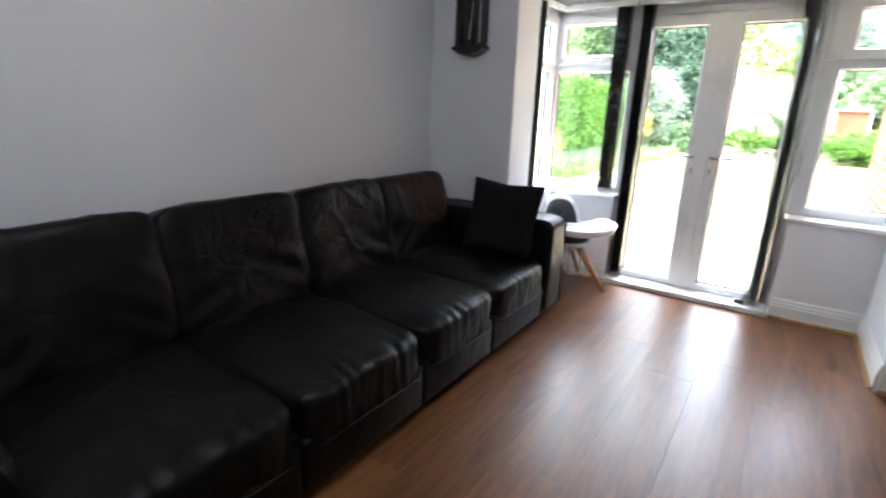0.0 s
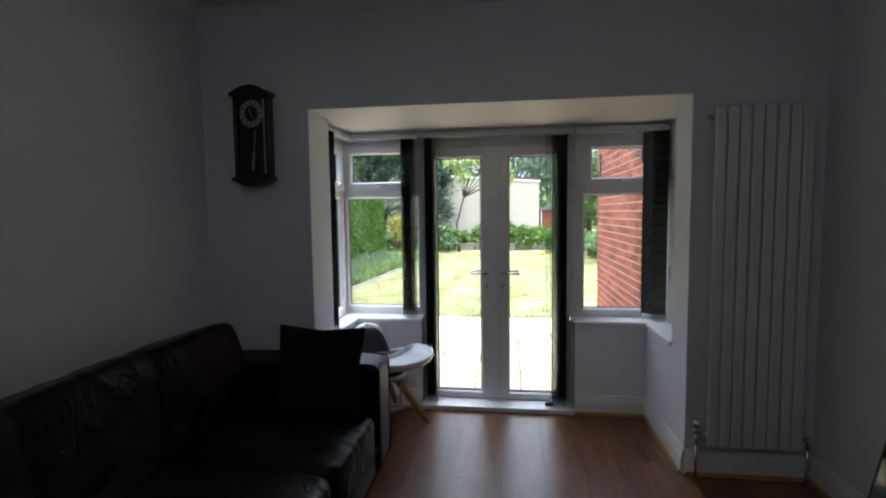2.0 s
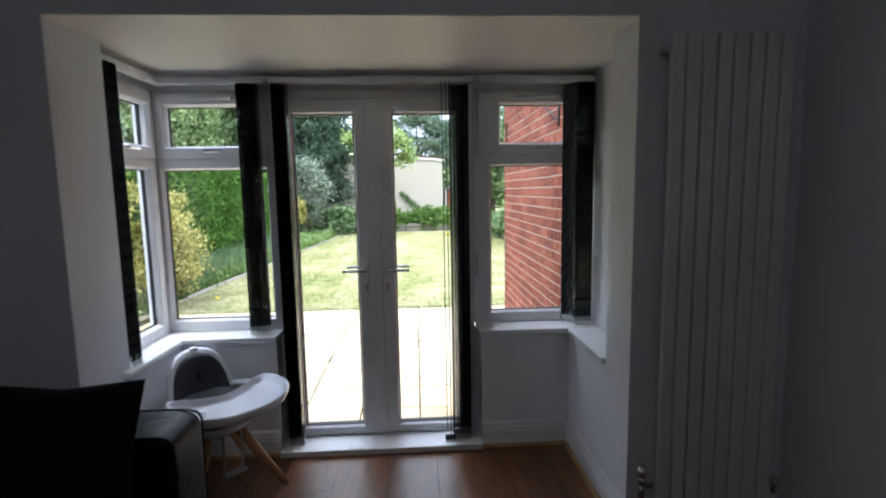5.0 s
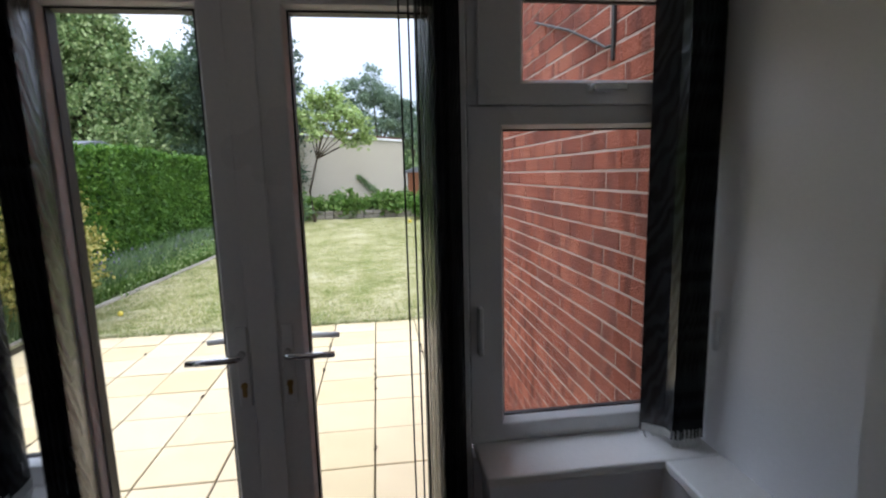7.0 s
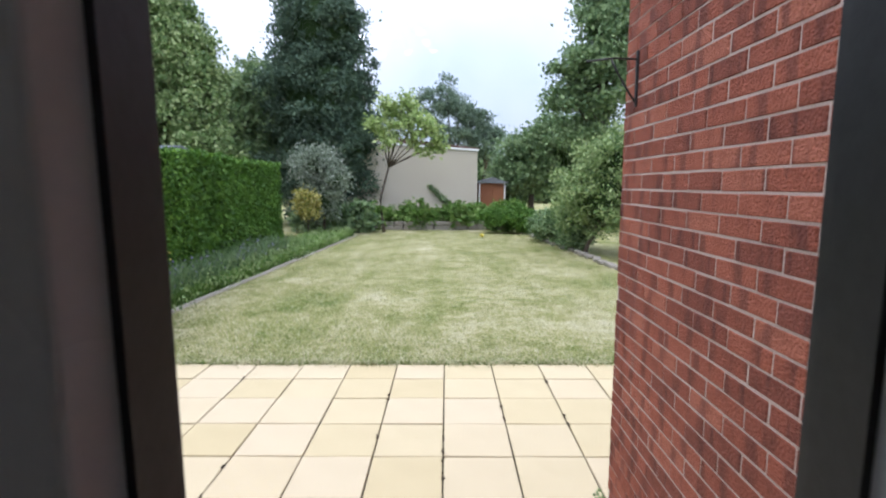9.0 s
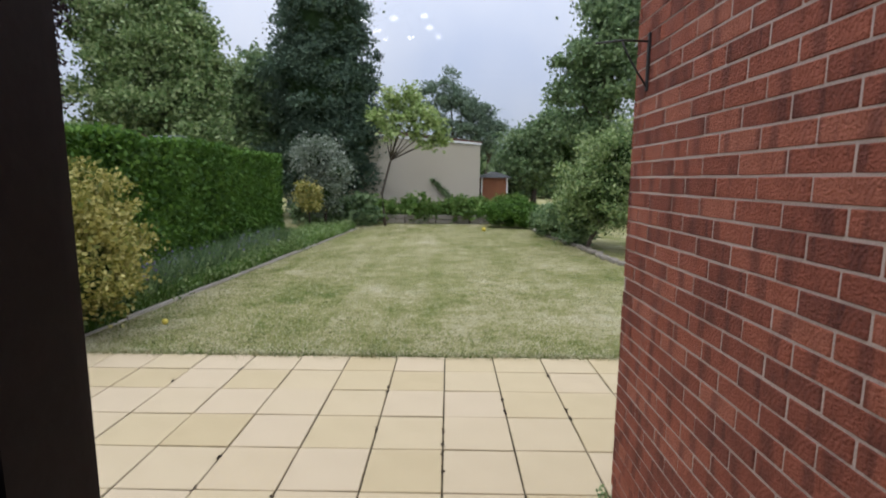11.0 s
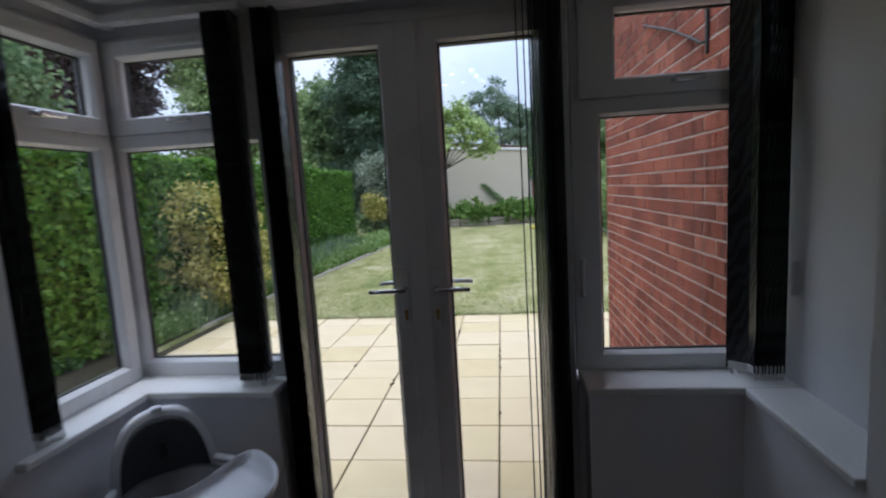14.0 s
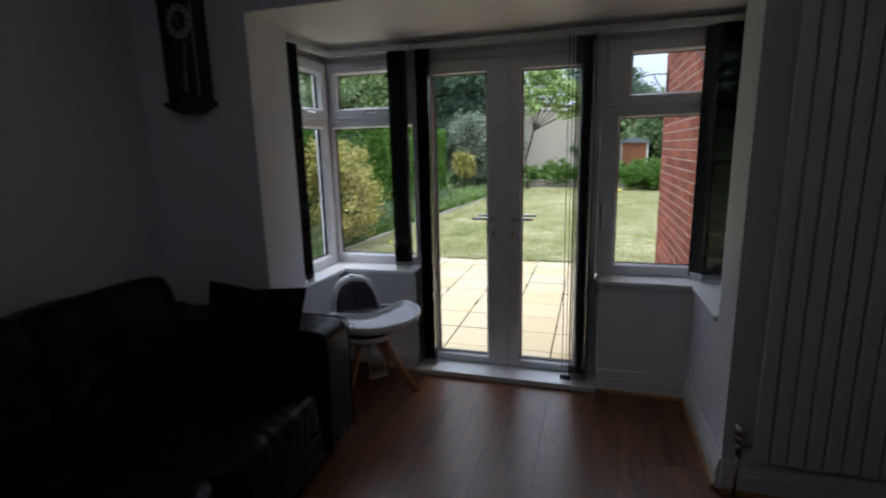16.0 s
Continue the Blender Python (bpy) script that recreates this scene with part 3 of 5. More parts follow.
def casement(name, x0, x1, glass_x0, glass_x1, top_x0, top_x1, label, m=None, vent=True):
    """A fixed pane with a small top-hung opener above it."""
    w = thing(name, m if m is not None else Matrix(), label, "", "bay windows", "structure")
    zt, zb = 2.005, 0.684
    part("window_frame", ring(x0, x1, zb, 1.642, glass_x0, glass_x1, 0.753, 1.579, -0.035, 0.016), PVC, w)
    part("window_frame", boxes((x0, x0 + 0.045, -0.034, 0.04, 1.642, zt), (x1 - 0.045, x1, -0.034, 0.04, 1.642, zt), (x0 + 0.045, x1 - 0.045, -0.034, 0.04, 1.975, zt), bevel=0.003), PVC, w)
    sash = part("opening_sash", ring(x0 + 0.028, x1 - 0.028, 1.6424, 1.985, top_x0, top_x1, 1.712, 1.915, -0.052, 0.016), PVC, w, "white top-hung opening light")
    glazed(w, glass_x0, glass_x1, 0.753, 1.579, 0.0)
    glazed(w, top_x0, top_x1, 1.712, 1.915, 0.0)
    cx = (top_x0 + top_x1) / 2
    h = part("window_handle", boxes((cx - 0.045, cx + 0.03, -0.066, -0.052, 1.672, 1.692), bevel=0.004), PVC, sash, "white window handle with a key button")
    bm = bmesh.new()
    rod(bm, (cx - 0.03, -0.064, 1.682), (cx - 0.03, -0.082, 1.682), 0.010)
    box(bm, cx - 0.04, cx + 0.055, -0.092, -0.080, 1.672, 1.690, 0.004)
    part("window_handle", bm, CHROME, sash, "metal handle lever")
    if vent:
        part("trickle_vent", boxes((cx - 0.12, cx + 0.12, -0.062, -0.035, 1.945, 1.968), bevel=0.005), PVC, w, "white slotted trickle vent")
    return w


casement("window_1", 0.839, 1.492, 0.888, 1.432, 0.928, 1.402, "white plastic casement window with an opener above")
casement("window_2", 2.578, 3.243, 2.684, 3.190, 2.735, 3.150, "white plastic casement window with an opener above")
casement("window_3", -0.62, -0.045, -0.57, -0.115, -0.57, -0.115, "white plastic side window of the bay", pose(GX0, 0, 0, 0, 0, 90), False)
setting("window_post", boxes((0.755, 0.838, -0.044, 0.06, 0.684, 2.005), bevel=0.004), PVC, "white plastic corner post of the bay")
setting("window_head", boxes((0.755, 3.244, -0.03, 0.05, 2.006, 2.079)), PVC, "white plastic head of the bay window")
setting("window_head.001", boxes((0.755, 0.855, -0.62, -0.046, 2.006, 2.079)), PVC, "white plastic head of the bay window")

DZ0, DZ1 = 0.037, 1.955
door_frame = thing("door_frame", Matrix(), "white plastic frame of the french doors", "", "", "structure")
part("jamb", boxes((1.493, 1.540, -0.035, 0.045, DZ0, 2.005), bevel=0.004), PVC, door_frame)
part("jamb", boxes((2.530, 2.577, -0.035, 0.045, DZ0, 2.005), bevel=0.004), PVC, door_frame)
part("head", boxes((1.541, 2.529, -0.035, 0.045, 1.957, 2.005), bevel=0.004), PVC, door_frame)


def leaf(name, x0, x1, g0, g1, pivot, swing):
    d = thing(name, Matrix(), "closed white plastic glazed door with a lever handle", "", "french doors", "structure")
    part("stile_and_rails", ring(x0, x1, DZ0 + 0.004, DZ1, g0, g1, 0.096, 1.870, -0.045, 0.016), PVC, d)
    glazed(d, g0, g1, 0.096, 1.870, 0.0, lip=0.024)
    for y, s in ((-0.045, -1), (0.016, 1)):
        h = part("door_handle", boxes((pivot - 0.016, pivot + 0.016, y - 0.010 if s < 0 else y, y if s < 0 else y + 0.010, 0.865, 1.085), bevel=0.004, seg=2), PVC if s < 0 else CHROME, d, "slim handle backplate")
        e = pivot + swing * 0.125
        pts = [(pivot, y + s * 0.008, 1.012), (pivot, y + s * 0.035, 1.012), (pivot + swing * 0.008, y + s * 0.048, 1.012), (pivot + swing * 0.025, y + s * 0.053, 1.012), (pivot + swing * 0.07, y + s * 0.054, 1.012), (e, y + s * 0.050, 1.010)]
        part("lever", tube(pts, [0.010, 0.010, 0.0095, 0.009, 0.009, 0.008], 12), CHROME if s < 0 else PVC, h, "satin metal lever" if s < 0 else "white lever", smooth=True)
        bm = bmesh.new()
        rod(bm, (pivot, y + s * 0.006, 0.925), (pivot, y + s * 0.016, 0.925), 0.0085, seg=14)
        box(bm, pivot - 0.005, pivot + 0.005, min(y, y + s * 0.016), max(y, y + s * 0.016), 0.895, 0.922)
        part("lock_cylinder", bm, BRASS, h, "brass key cylinder")
    return d


leaf("door_1", 1.541, 2.003, 1.590, 1.914, 1.965, -1)
leaf("door_2", 2.005, 2.529, 2.137, 2.457, 2.082, 1)
setting("door_astragal", boxes((1.985, 2.058, -0.053, -0.0455, DZ0 + 0.004, DZ1), bevel=0.003), PVC, "white cover strip between the doors")
setting("window_post.001", boxes((1.494, 1.500, -0.05, -0.036, 0.684, 2.0)), PVC, "white cover strip")


# ---- vertical blinds ----
def slat_mesh(length):
    bm = bmesh.new()
    n = 6
    cols = []
    for i in range(n + 1):
        u = -0.0445 + 0.089 * i / n
        bow = 0.004 * math.cos(math.pi * (i / n - 0.5))
        cols.append([bm.verts.new((bow + d, u, z)) for d in (-0.0004, 0.0004) for z in (0, -length)])
    for a, b in zip(cols, cols[1:]):
        bm.faces.new((a[0], a[1], b[1], b[0])); bm.faces.new((a[3], a[2], b[2], b[3]))
        bm.faces.new((a[1], a[3], b[3], b[1])); bm.faces.new((a[2], a[0], b[0], b[2]))
    for c in (cols[0], cols[-1]):
        bm.faces.new((c[0], c[2], c[3], c[1]))
    bmesh.ops.recalc_face_normals(bm, faces=bm.faces)
    return finish("slat", bm, BLIND)


def weight_mesh():
    return finish("weight", boxes((-0.003, 0.003, -0.040, 0.040, -0.012, 0.012), bevel=0.002), CHAINWHITE)


def link_mesh(gap):
    pts = [(0.003 + gap * t, 0.036 - 0.012 * math.sin(math.pi * t), -0.010 - 0.034 * math.sin(math.pi * t)) for t in [k / 8 for k in range(9)]]
    return finish("chain", tube(pts, 0.0026, 6), CHAINWHITE)


def vertical_blind(m, rail, stacks, length, label, swing=0):
    """Local x runs along the head rail; slats hang edge-on in bunches."""
    b = thing("vertical_blind", m, label, "blind", "vertical blinds in the bay")
    part("head_rail", boxes((rail[0], rail[1], -0.022, 0.022, 0.008, 0.040), bevel=0.003), PVC, b, "white aluminium head rail")
    sm, wm = slat_mesh(length), weight_mesh()
    rng = random.Random(int(abs(rail[0] * 100)))
    for x0, count, gap, *first in stacks:
        lm = link_mesh(gap)
        for i in range(count):
            a = rng.uniform(-7, 7) + swing
            if first:
                a = first[0] if i == 0 else first[1] + rng.uniform(-1.2, 1.2)
            s = piece("slat", sm, b, pose(x0 + i * gap, rng.uniform(-0.004, 0.004), 0.006, 0, 0, a))
            piece("weight", wm, s, pose(0.003, 0, -length + 0.012))
            if i < count - 1:
                piece("chain", lm, s, pose(0, -0.072, -length + 0.012))
                piece("chain", lm, s, pose(0, 0, -length + 0.012))
    return b


HB = 2.010
vertical_blind(pose(0, -0.105, HB), (1.50, 2.57), [(1.508, 7, 0.013), (2.441, 11, 0.0100, -3, 0)], 1.968, "black vertical blind drawn open at both sides of the glazed doors", 4)
vertical_blind(pose(0, -0.110, HB), (0.93, 1.47), [(1.335, 8, 0.014)], 1.31, "black vertical blind bunched at one end of the bay window")
vertical_blind(pose(0, -0.110, HB), (2.60, 3.235), [(3.106, 10, 0.0115, 48, 18)], 1.31, "black vertical blind bunched at one end of the bay window")
vertical_blind(pose(0.925, -0.06, HB, 0, 0, 90), (-0.56, 0.0), [(-0.54, 7, 0.013)], 1.31, "black vertical blind bunched at one end of the side window")
cord = thing("blind_cord", pose(2.422, -0.158, HB), "thin black pull cords hanging beside the door blind", "cord")
for k, (dx, ln) in enumerate(((0.0, 1.94), (0.018, 1.94), (-0.022, 1.90))):
    part("cord", rod(bmesh.new(), (dx, 0, 0.01), (dx + 0.004, 0, -ln), 0.0022, seg=6), BLACKPLASTIC, cord)
part("cord_weight", boxes((-0.03, 0.03, -0.008, 0.008, -1.97, -1.94), bevel=0.003), BLACKPLASTIC, cord)
cleat = solid("cord_cleat", boxes((2.596, 2.612, -0.062, -0.036, 0.96, 1.10), bevel=0.004), PVC, "small white plastic chain holder on the window frame", "cleat")
cleat2 = solid("cord_cleat", boxes((GX1 - 0.016, GX1 - 0.0005, -0.17, -0.155, 0.97, 1.08), bevel=0.004), PVC, "small white plastic chain holder on the bay side", "cleat")


# ---- furniture ----
def sofa():
    s = thing("sofa", pose(0, 0, 0), "long black leather four-seat sofa with loose back cushions against the wall", "sofa")
    y0, y1 = -4.02, -1.00
    part("base", boxes((0.40, 1.38, y0 + 0.02, y1 - 0.02, 0.05, 0.27), bevel=0.02, seg=3), LEATHER, s, "leather-covered base", smooth=True)
    part("back_frame", boxes((0.325, 0.52, y0 + 0.02, y1 - 0.02, 0.06, 0.68), bevel=0.04, seg=4), LEATHER, s, smooth=True)
    for ya, yb in ((-1.238, y1), (y0, -3.79)):
        a = puff(1.10, yb - ya, 0.605, 26, 16.0, 0.006, ya, 0.0, 3.0, 0.3)
        arm = part("armrest", a, LEATHER, s, "padded leather armrest", True, pose(0.885, (ya + yb) / 2, 0.352))
        for y in (ya + 0.012, yb - 0.012):
            pts = [(0.551, y - (ya + yb) / 2, -0.27), (0.551, y - (ya + yb) / 2, 0.27), (0.535, y - (ya + yb) / 2, 0.294), (0.50, y - (ya + yb) / 2, 0.303), (-0.3, y - (ya + yb) / 2, 0.303)]
            part("piping", tube(pts, 0.0045, 6), LEATHER, arm, "", True)
    ys = [-1.240, -1.875, -2.475, -3.125, -3.788]
    for k in range(4):
        c, w = (ys[k] + ys[k + 1]) / 2, ys[k] - ys[k + 1]
        seat = part("seat_cushion", puff(0.98, w + 0.012, 0.235, 40, 7.0, 0.008, k + 2, 0.03, 3.6, 0.45, 0.007), LEATHER, s, "soft creased leather seat cushion", True, pose(0.945, c, 0.302))
        # short gathers along the rounded front edge
        for v in seat.data.vertices:
            x, y, z = v.co
            near = max(0.0, 1 - abs(x - 0.455) / 0.10) * max(0.0, min(1.0, (z + 0.06) / 0.10))
            v.co.x += near * 0.0022 * math.sin(y * 74 + 2.2 * math.sin(y * 19 + k) + k)
            v.co.z += near * 0.0022 * math.sin(y * 74 + 2.2 * math.sin(y * 19 + k) + k + 0.8)
        part("seam", tube([(0.455, -w / 2 + 0.03, -0.075), (0.4935, -w / 2 + 0.06, -0.078), (0.4935, w / 2 - 0.06, -0.078), (0.455, w / 2 - 0.03, -0.075)], 0.004, 6), LEATHER, seat, "", True)
        part("front_panel", boxes((1.36, 1.415, ys[k + 1] + 0.008, ys[k] - 0.008, 0.05, 0.25), bevel=0.014, seg=3), LEATHER, s, smooth=True)
        back = part("back_cushion", puff(0.25, w + 0.03, 0.53, 38, 7.5, 0.010, k + 11, 0.0, 3.6, 0.6), LEATHER, s, "slumped leather back cushion with folds", True, pose(0.575, c, 0.619 + 0.004 * k, 0, -15, 0))
        # slack diagonal folds towards the lower corners
        for v in back.data.vertices:
            x, y, z = v.co
            if x > 0:
                low = max(0.0, min(1.0, (0.12 - z) / 0.25)) * max(0.0, 1 - abs(abs(y) - w * 0.28) / (w * 0.30))
                v.co.x += low * 0.0055 * math.sin((z * 1.0 + abs(y) * 0.75) * 48 + k * 1.3 + 1.5 * math.sin(y * 9 + k))
    for x in (0.42, 1.34):
        for y in (y0 + 0.08, y1 - 0.08):
            part("foot", rod(bmesh.new(), (x, y, 0.0), (x, y, 0.06), 0.022, 0.028), BLACKPLASTIC, s)
    return s


sofa()


def scatter_cushion(m):
    bm = bmesh.new()
    n, h = 18, 0.228
    sides = []
    for s in (1, -1):
        g = []
        for i in range(n + 1):
            row = []
            for j in range(n + 1):
                u, v = 2 * i / n - 1, 2 * j / n - 1
                bulge = ((1 - u * u) * (1 - v * v)) ** 0.45
                pull = 1 - 0.10 * (1 - abs(u)) * abs(v) ** 4 - 0.10 * (1 - abs(v)) * abs(u) ** 4
                w = 0.006 * noise.noise(Vector((u * 3, v * 3, s))) * bulge
                row.append(bm.verts.new((u * h * pull, v * h * pull, s * (0.07 * bulge + 0.002) + w)))
            g.append(row)
        for a, b in zip(g, g[1:]):
            for j in range(n):
                bm.faces.new((a[j], a[j + 1], b[j + 1], b[j]))
        sides.append(g)
    p, q = sides
    rim = [(0, j) for j in range(n)] + [(i, n) for i in range(n)] + [(n, n - j) for j in range(n)] + [(n - i, 0) for i in range(n)]
    for k in range(len(rim)):
        a, b = rim[k], rim[(k + 1) % len(rim)]
        bm.faces.new((p[a[0]][a[1]], p[b[0]][b[1]], q[b[0]][b[1]], q[a[0]][a[1]]))
    bmesh.ops.recalc_face_normals(bm, faces=bm.faces)
    return solid("scatter_cushion", bm, BLACKCLOTH, "square black cloth scatter cushion leaning on the sofa arm", "cushion", smooth=True, m=m)


scatter_cushion(pose(1.145, -1.335, 0.655, 74, 3, 8))


def high_chair(m):
    h = thing("high_chair", m, "white plastic high chair with grey padding, tray and wooden legs", "high chair")
    # local x is the way it faces
    def back_outline(inner, z, k=30):
        """Half an oval, wide at the seat and round at the top, leaning back."""
        pts = []
        for i in range(k + 1):
            a = math.pi * i / k
            w, t = 0.165 - inner, 0.285 - inner
            pts.append((math.copysign(abs(math.cos(a)) ** 0.72, math.cos(a)) * w, 0.375 + t * math.sin(a) ** 0.8))
        return pts
    def back_pad(inner, front, rear, bulge, name, mat, label):
        bm = bmesh.new()
        loops = []
        for shrink, depth in ((0.012, rear), (0.0, rear + 0.008), (0.0, front - 0.008), (0.012, front), (0.06, front + bulge), (0.11, front + bulge * 1.3)):
            loop = []
            for y, z in back_outline(inner + shrink, 0):
                x = -0.185 - 0.28 * (z - 0.375) + depth + 0.9 * y * y
                loop.append(bm.verts.new((x, y, z)))
            loops.append(loop)
        for a, b in zip(loops, loops[1:]):
            n = len(a)
            for i in range(n):
                bm.faces.new((a[i], a[(i + 1) % n], b[(i + 1) % n], b[i]))
        bm.faces.new(loops[0][::-1]); bm.faces.new(loops[-1])
        bmesh.ops.recalc_face_normals(bm, faces=bm.faces)
        return part(name, bm, mat, h, label, True)
    back_pad(0.0, 0.022, -0.012, -0.004, "seat_shell", CHAIRWHITE, "white moulded backrest shell")
    pad = back_pad(0.026, 0.034, 0.010, -0.006, "padding", PADGREY, "dark grey padded liner")
    part("harness_slot", boxes((-0.232, -0.222, -0.012, 0.012, 0.50, 0.56), bevel=0.003), BLACKPLASTIC, pad, m=pose(0.03, 0, 0))
    part("carry_tab", boxes((-0.268, -0.240, -0.018, 0.018, 0.648, 0.668), bevel=0.006, seg=2), CHAIRWHITE, h, "small white grip at the top")
    # padded bucket of the seat, open at the top
    def loft(rings, name, mat, label, parent):
        bm = bmesh.new()
        loops = [[bm.verts.new((cx + rx * math.cos(2 * math.pi * i / 36), ry * math.sin(2 * math.pi * i / 36), z)) for i in range(36)] for cx, rx, ry, z in rings]
        for a, b in zip(loops, loops[1:]):
            for i in range(36):
                bm.faces.new((a[i], a[(i + 1) % 36], b[(i + 1) % 36], b[i]))
        bm.faces.new(loops[0][::-1]); bm.faces.new(loops[-1])
        bmesh.ops.recalc_face_normals(bm, faces=bm.faces)
        return part(name, bm, mat, parent, label, True)
    bucket = loft([(-0.02, 0.13, 0.13, 0.352), (-0.02, 0.155, 0.152, 0.368), (-0.015, 0.182, 0.172, 0.44), (-0.015, 0.178, 0.168, 0.455), (-0.02, 0.15, 0.14, 0.45), (-0.02, 0.12, 0.11, 0.395)], "seat", PADGREY, "dark grey padded seat", h)
    loft([(-0.02, 0.105, 0.105, 0.325), (-0.02, 0.165, 0.16, 0.335), (-0.02, 0.17, 0.165, 0.350), (-0.02, 0.158, 0.154, 0.364)], "seat_rim", CHAIRWHITE, "white rim under the seat", bucket)
    # kidney-shaped tray with a raised rim and a cup well
    def outline(scale, k=48):
        pts = []
        for i in range(k):
            a = 2 * math.pi * i / k
            u, v = math.cos(a), math.sin(a)
            x = math.copysign(abs(u) ** 0.75, u) * 0.205
            y = math.copysign(abs(v) ** 0.82, v) * 0.262
            if x < 0:
                x *= 0.30 + 0.85 * abs(y / 0.262) ** 1.6
            pts.append((0.145 + x * scale, y * scale, 0.030 * abs(y / 0.262) ** 2.2))
        return pts
    bm = bmesh.new()
    loops = []
    for sc, z in ((0.80, 0.452), (0.93, 0.460), (0.99, 0.484), (1.0, 0.500), (0.985, 0.507), (0.955, 0.504), (0.92, 0.487), (0.86, 0.480), (0.6, 0.479)):
        loops.append([bm.verts.new((x, y, z + up * max(0.0, sc - 0.55) * 2.2)) for x, y, up in outline(sc)])
    for a, b in zip(loops, loops[1:]):
        for i in range(len(a)):
            bm.faces.new((a[i], a[(i + 1) % len(a)], b[(i + 1) % len(a)], b[i]))
    bm.faces.new(loops[-1]); bm.faces.new(loops[0][::-1])
    bmesh.ops.recalc_face_normals(bm, faces=bm.faces)
    tray = part("tray", bm, CHAIRWHITE, h, "white kidney-shaped tray with a raised rim", True)
    ringm = tube([(0.165 + 0.040 * math.cos(2 * math.pi * i / 24), -0.165 + 0.040 * math.sin(2 * math.pi * i / 24), 0.484) for i in range(25)], 0.005, 8)
    part("cup_well", ringm, CHAIRWHITE, tray, "raised round cup ring", smooth=True)
    for s in (-1, 1):
        part("tray_arm", tube([(0.05, s * 0.205, 0.475), (0.04, s * 0.195, 0.42), (0.0, s * 0.165, 0.345)], [0.011, 0.010, 0.009], 10), CHAIRWHITE, h, "white tray support", smooth=True)
        part("tray_arm", tube([(0.04, s * 0.20, 0.49), (-0.06, s * 0.185, 0.478), (-0.16, s * 0.158, 0.455)], 0.014, 10), CHAIRWHITE, h, "", smooth=True)
    hub = part("leg_hub", rod(bmesh.new(), (-0.02, 0, 0.285), (-0.02, 0, 0.326), 0.075, 0.10, 24), CHAIRWHITE, h, "white hub under the seat", True)
    for sx in (-1, 1):
        for sy in (-1, 1):
            top, foot = Vector((-0.02 + sx * 0.06, sy * 0.06, 0.325)), Vector((sx * 0.21 - 0.01, sy * 0.225, 0.0))
            out = Vector((foot.x - top.x, foot.y - top.y, 0)).normalized()
            across = Vector((-out.y, out.x, 0))
            bm = bmesh.new()
            ends = []
            for c, wide, thick in ((top, 0.034, 0.012), (top.lerp(foot, 0.5), 0.025, 0.012), (foot, 0.015, 0.011)):
                ends.append([bm.verts.new(c + out * a * wide + across * b * thick) for a, b in ((-1, -1), (1, -1), (1, 1), (-1, 1))])
            for a, b in zip(ends, ends[1:]):
                for i in range(4):
                    bm.faces.new((a[i], a[(i + 1) % 4], b[(i + 1) % 4], b[i]))
            bm.faces.new(ends[0]); bm.faces.new(ends[-1][::-1])
            bmesh.ops.recalc_face_normals(bm, faces=bm.faces)
            bmesh.ops.bevel(bm, geom=[e for e in bm.edges if len(e.link_faces) == 2 and e.calc_face_angle() > 0.8], offset=0.004, segments=2, affect="EDGES")
            part("leg", bm, BEECH, h, "flat tapered orange beech leg", True)
    part("footrest", boxes((0.12, 0.17, -0.055, 0.055, 0.135, 0.147), (0.130, 0.140, -0.05, -0.038, 0.147, 0.345), (0.130, 0.140, 0.038, 0.05, 0.147, 0.345), bevel=0.004, seg=2), GREYPLASTIC, h, "translucent grey plastic footrest")
    return h


high_chair(pose(1.268, -0.465, 0.0, 0, 0, -45))


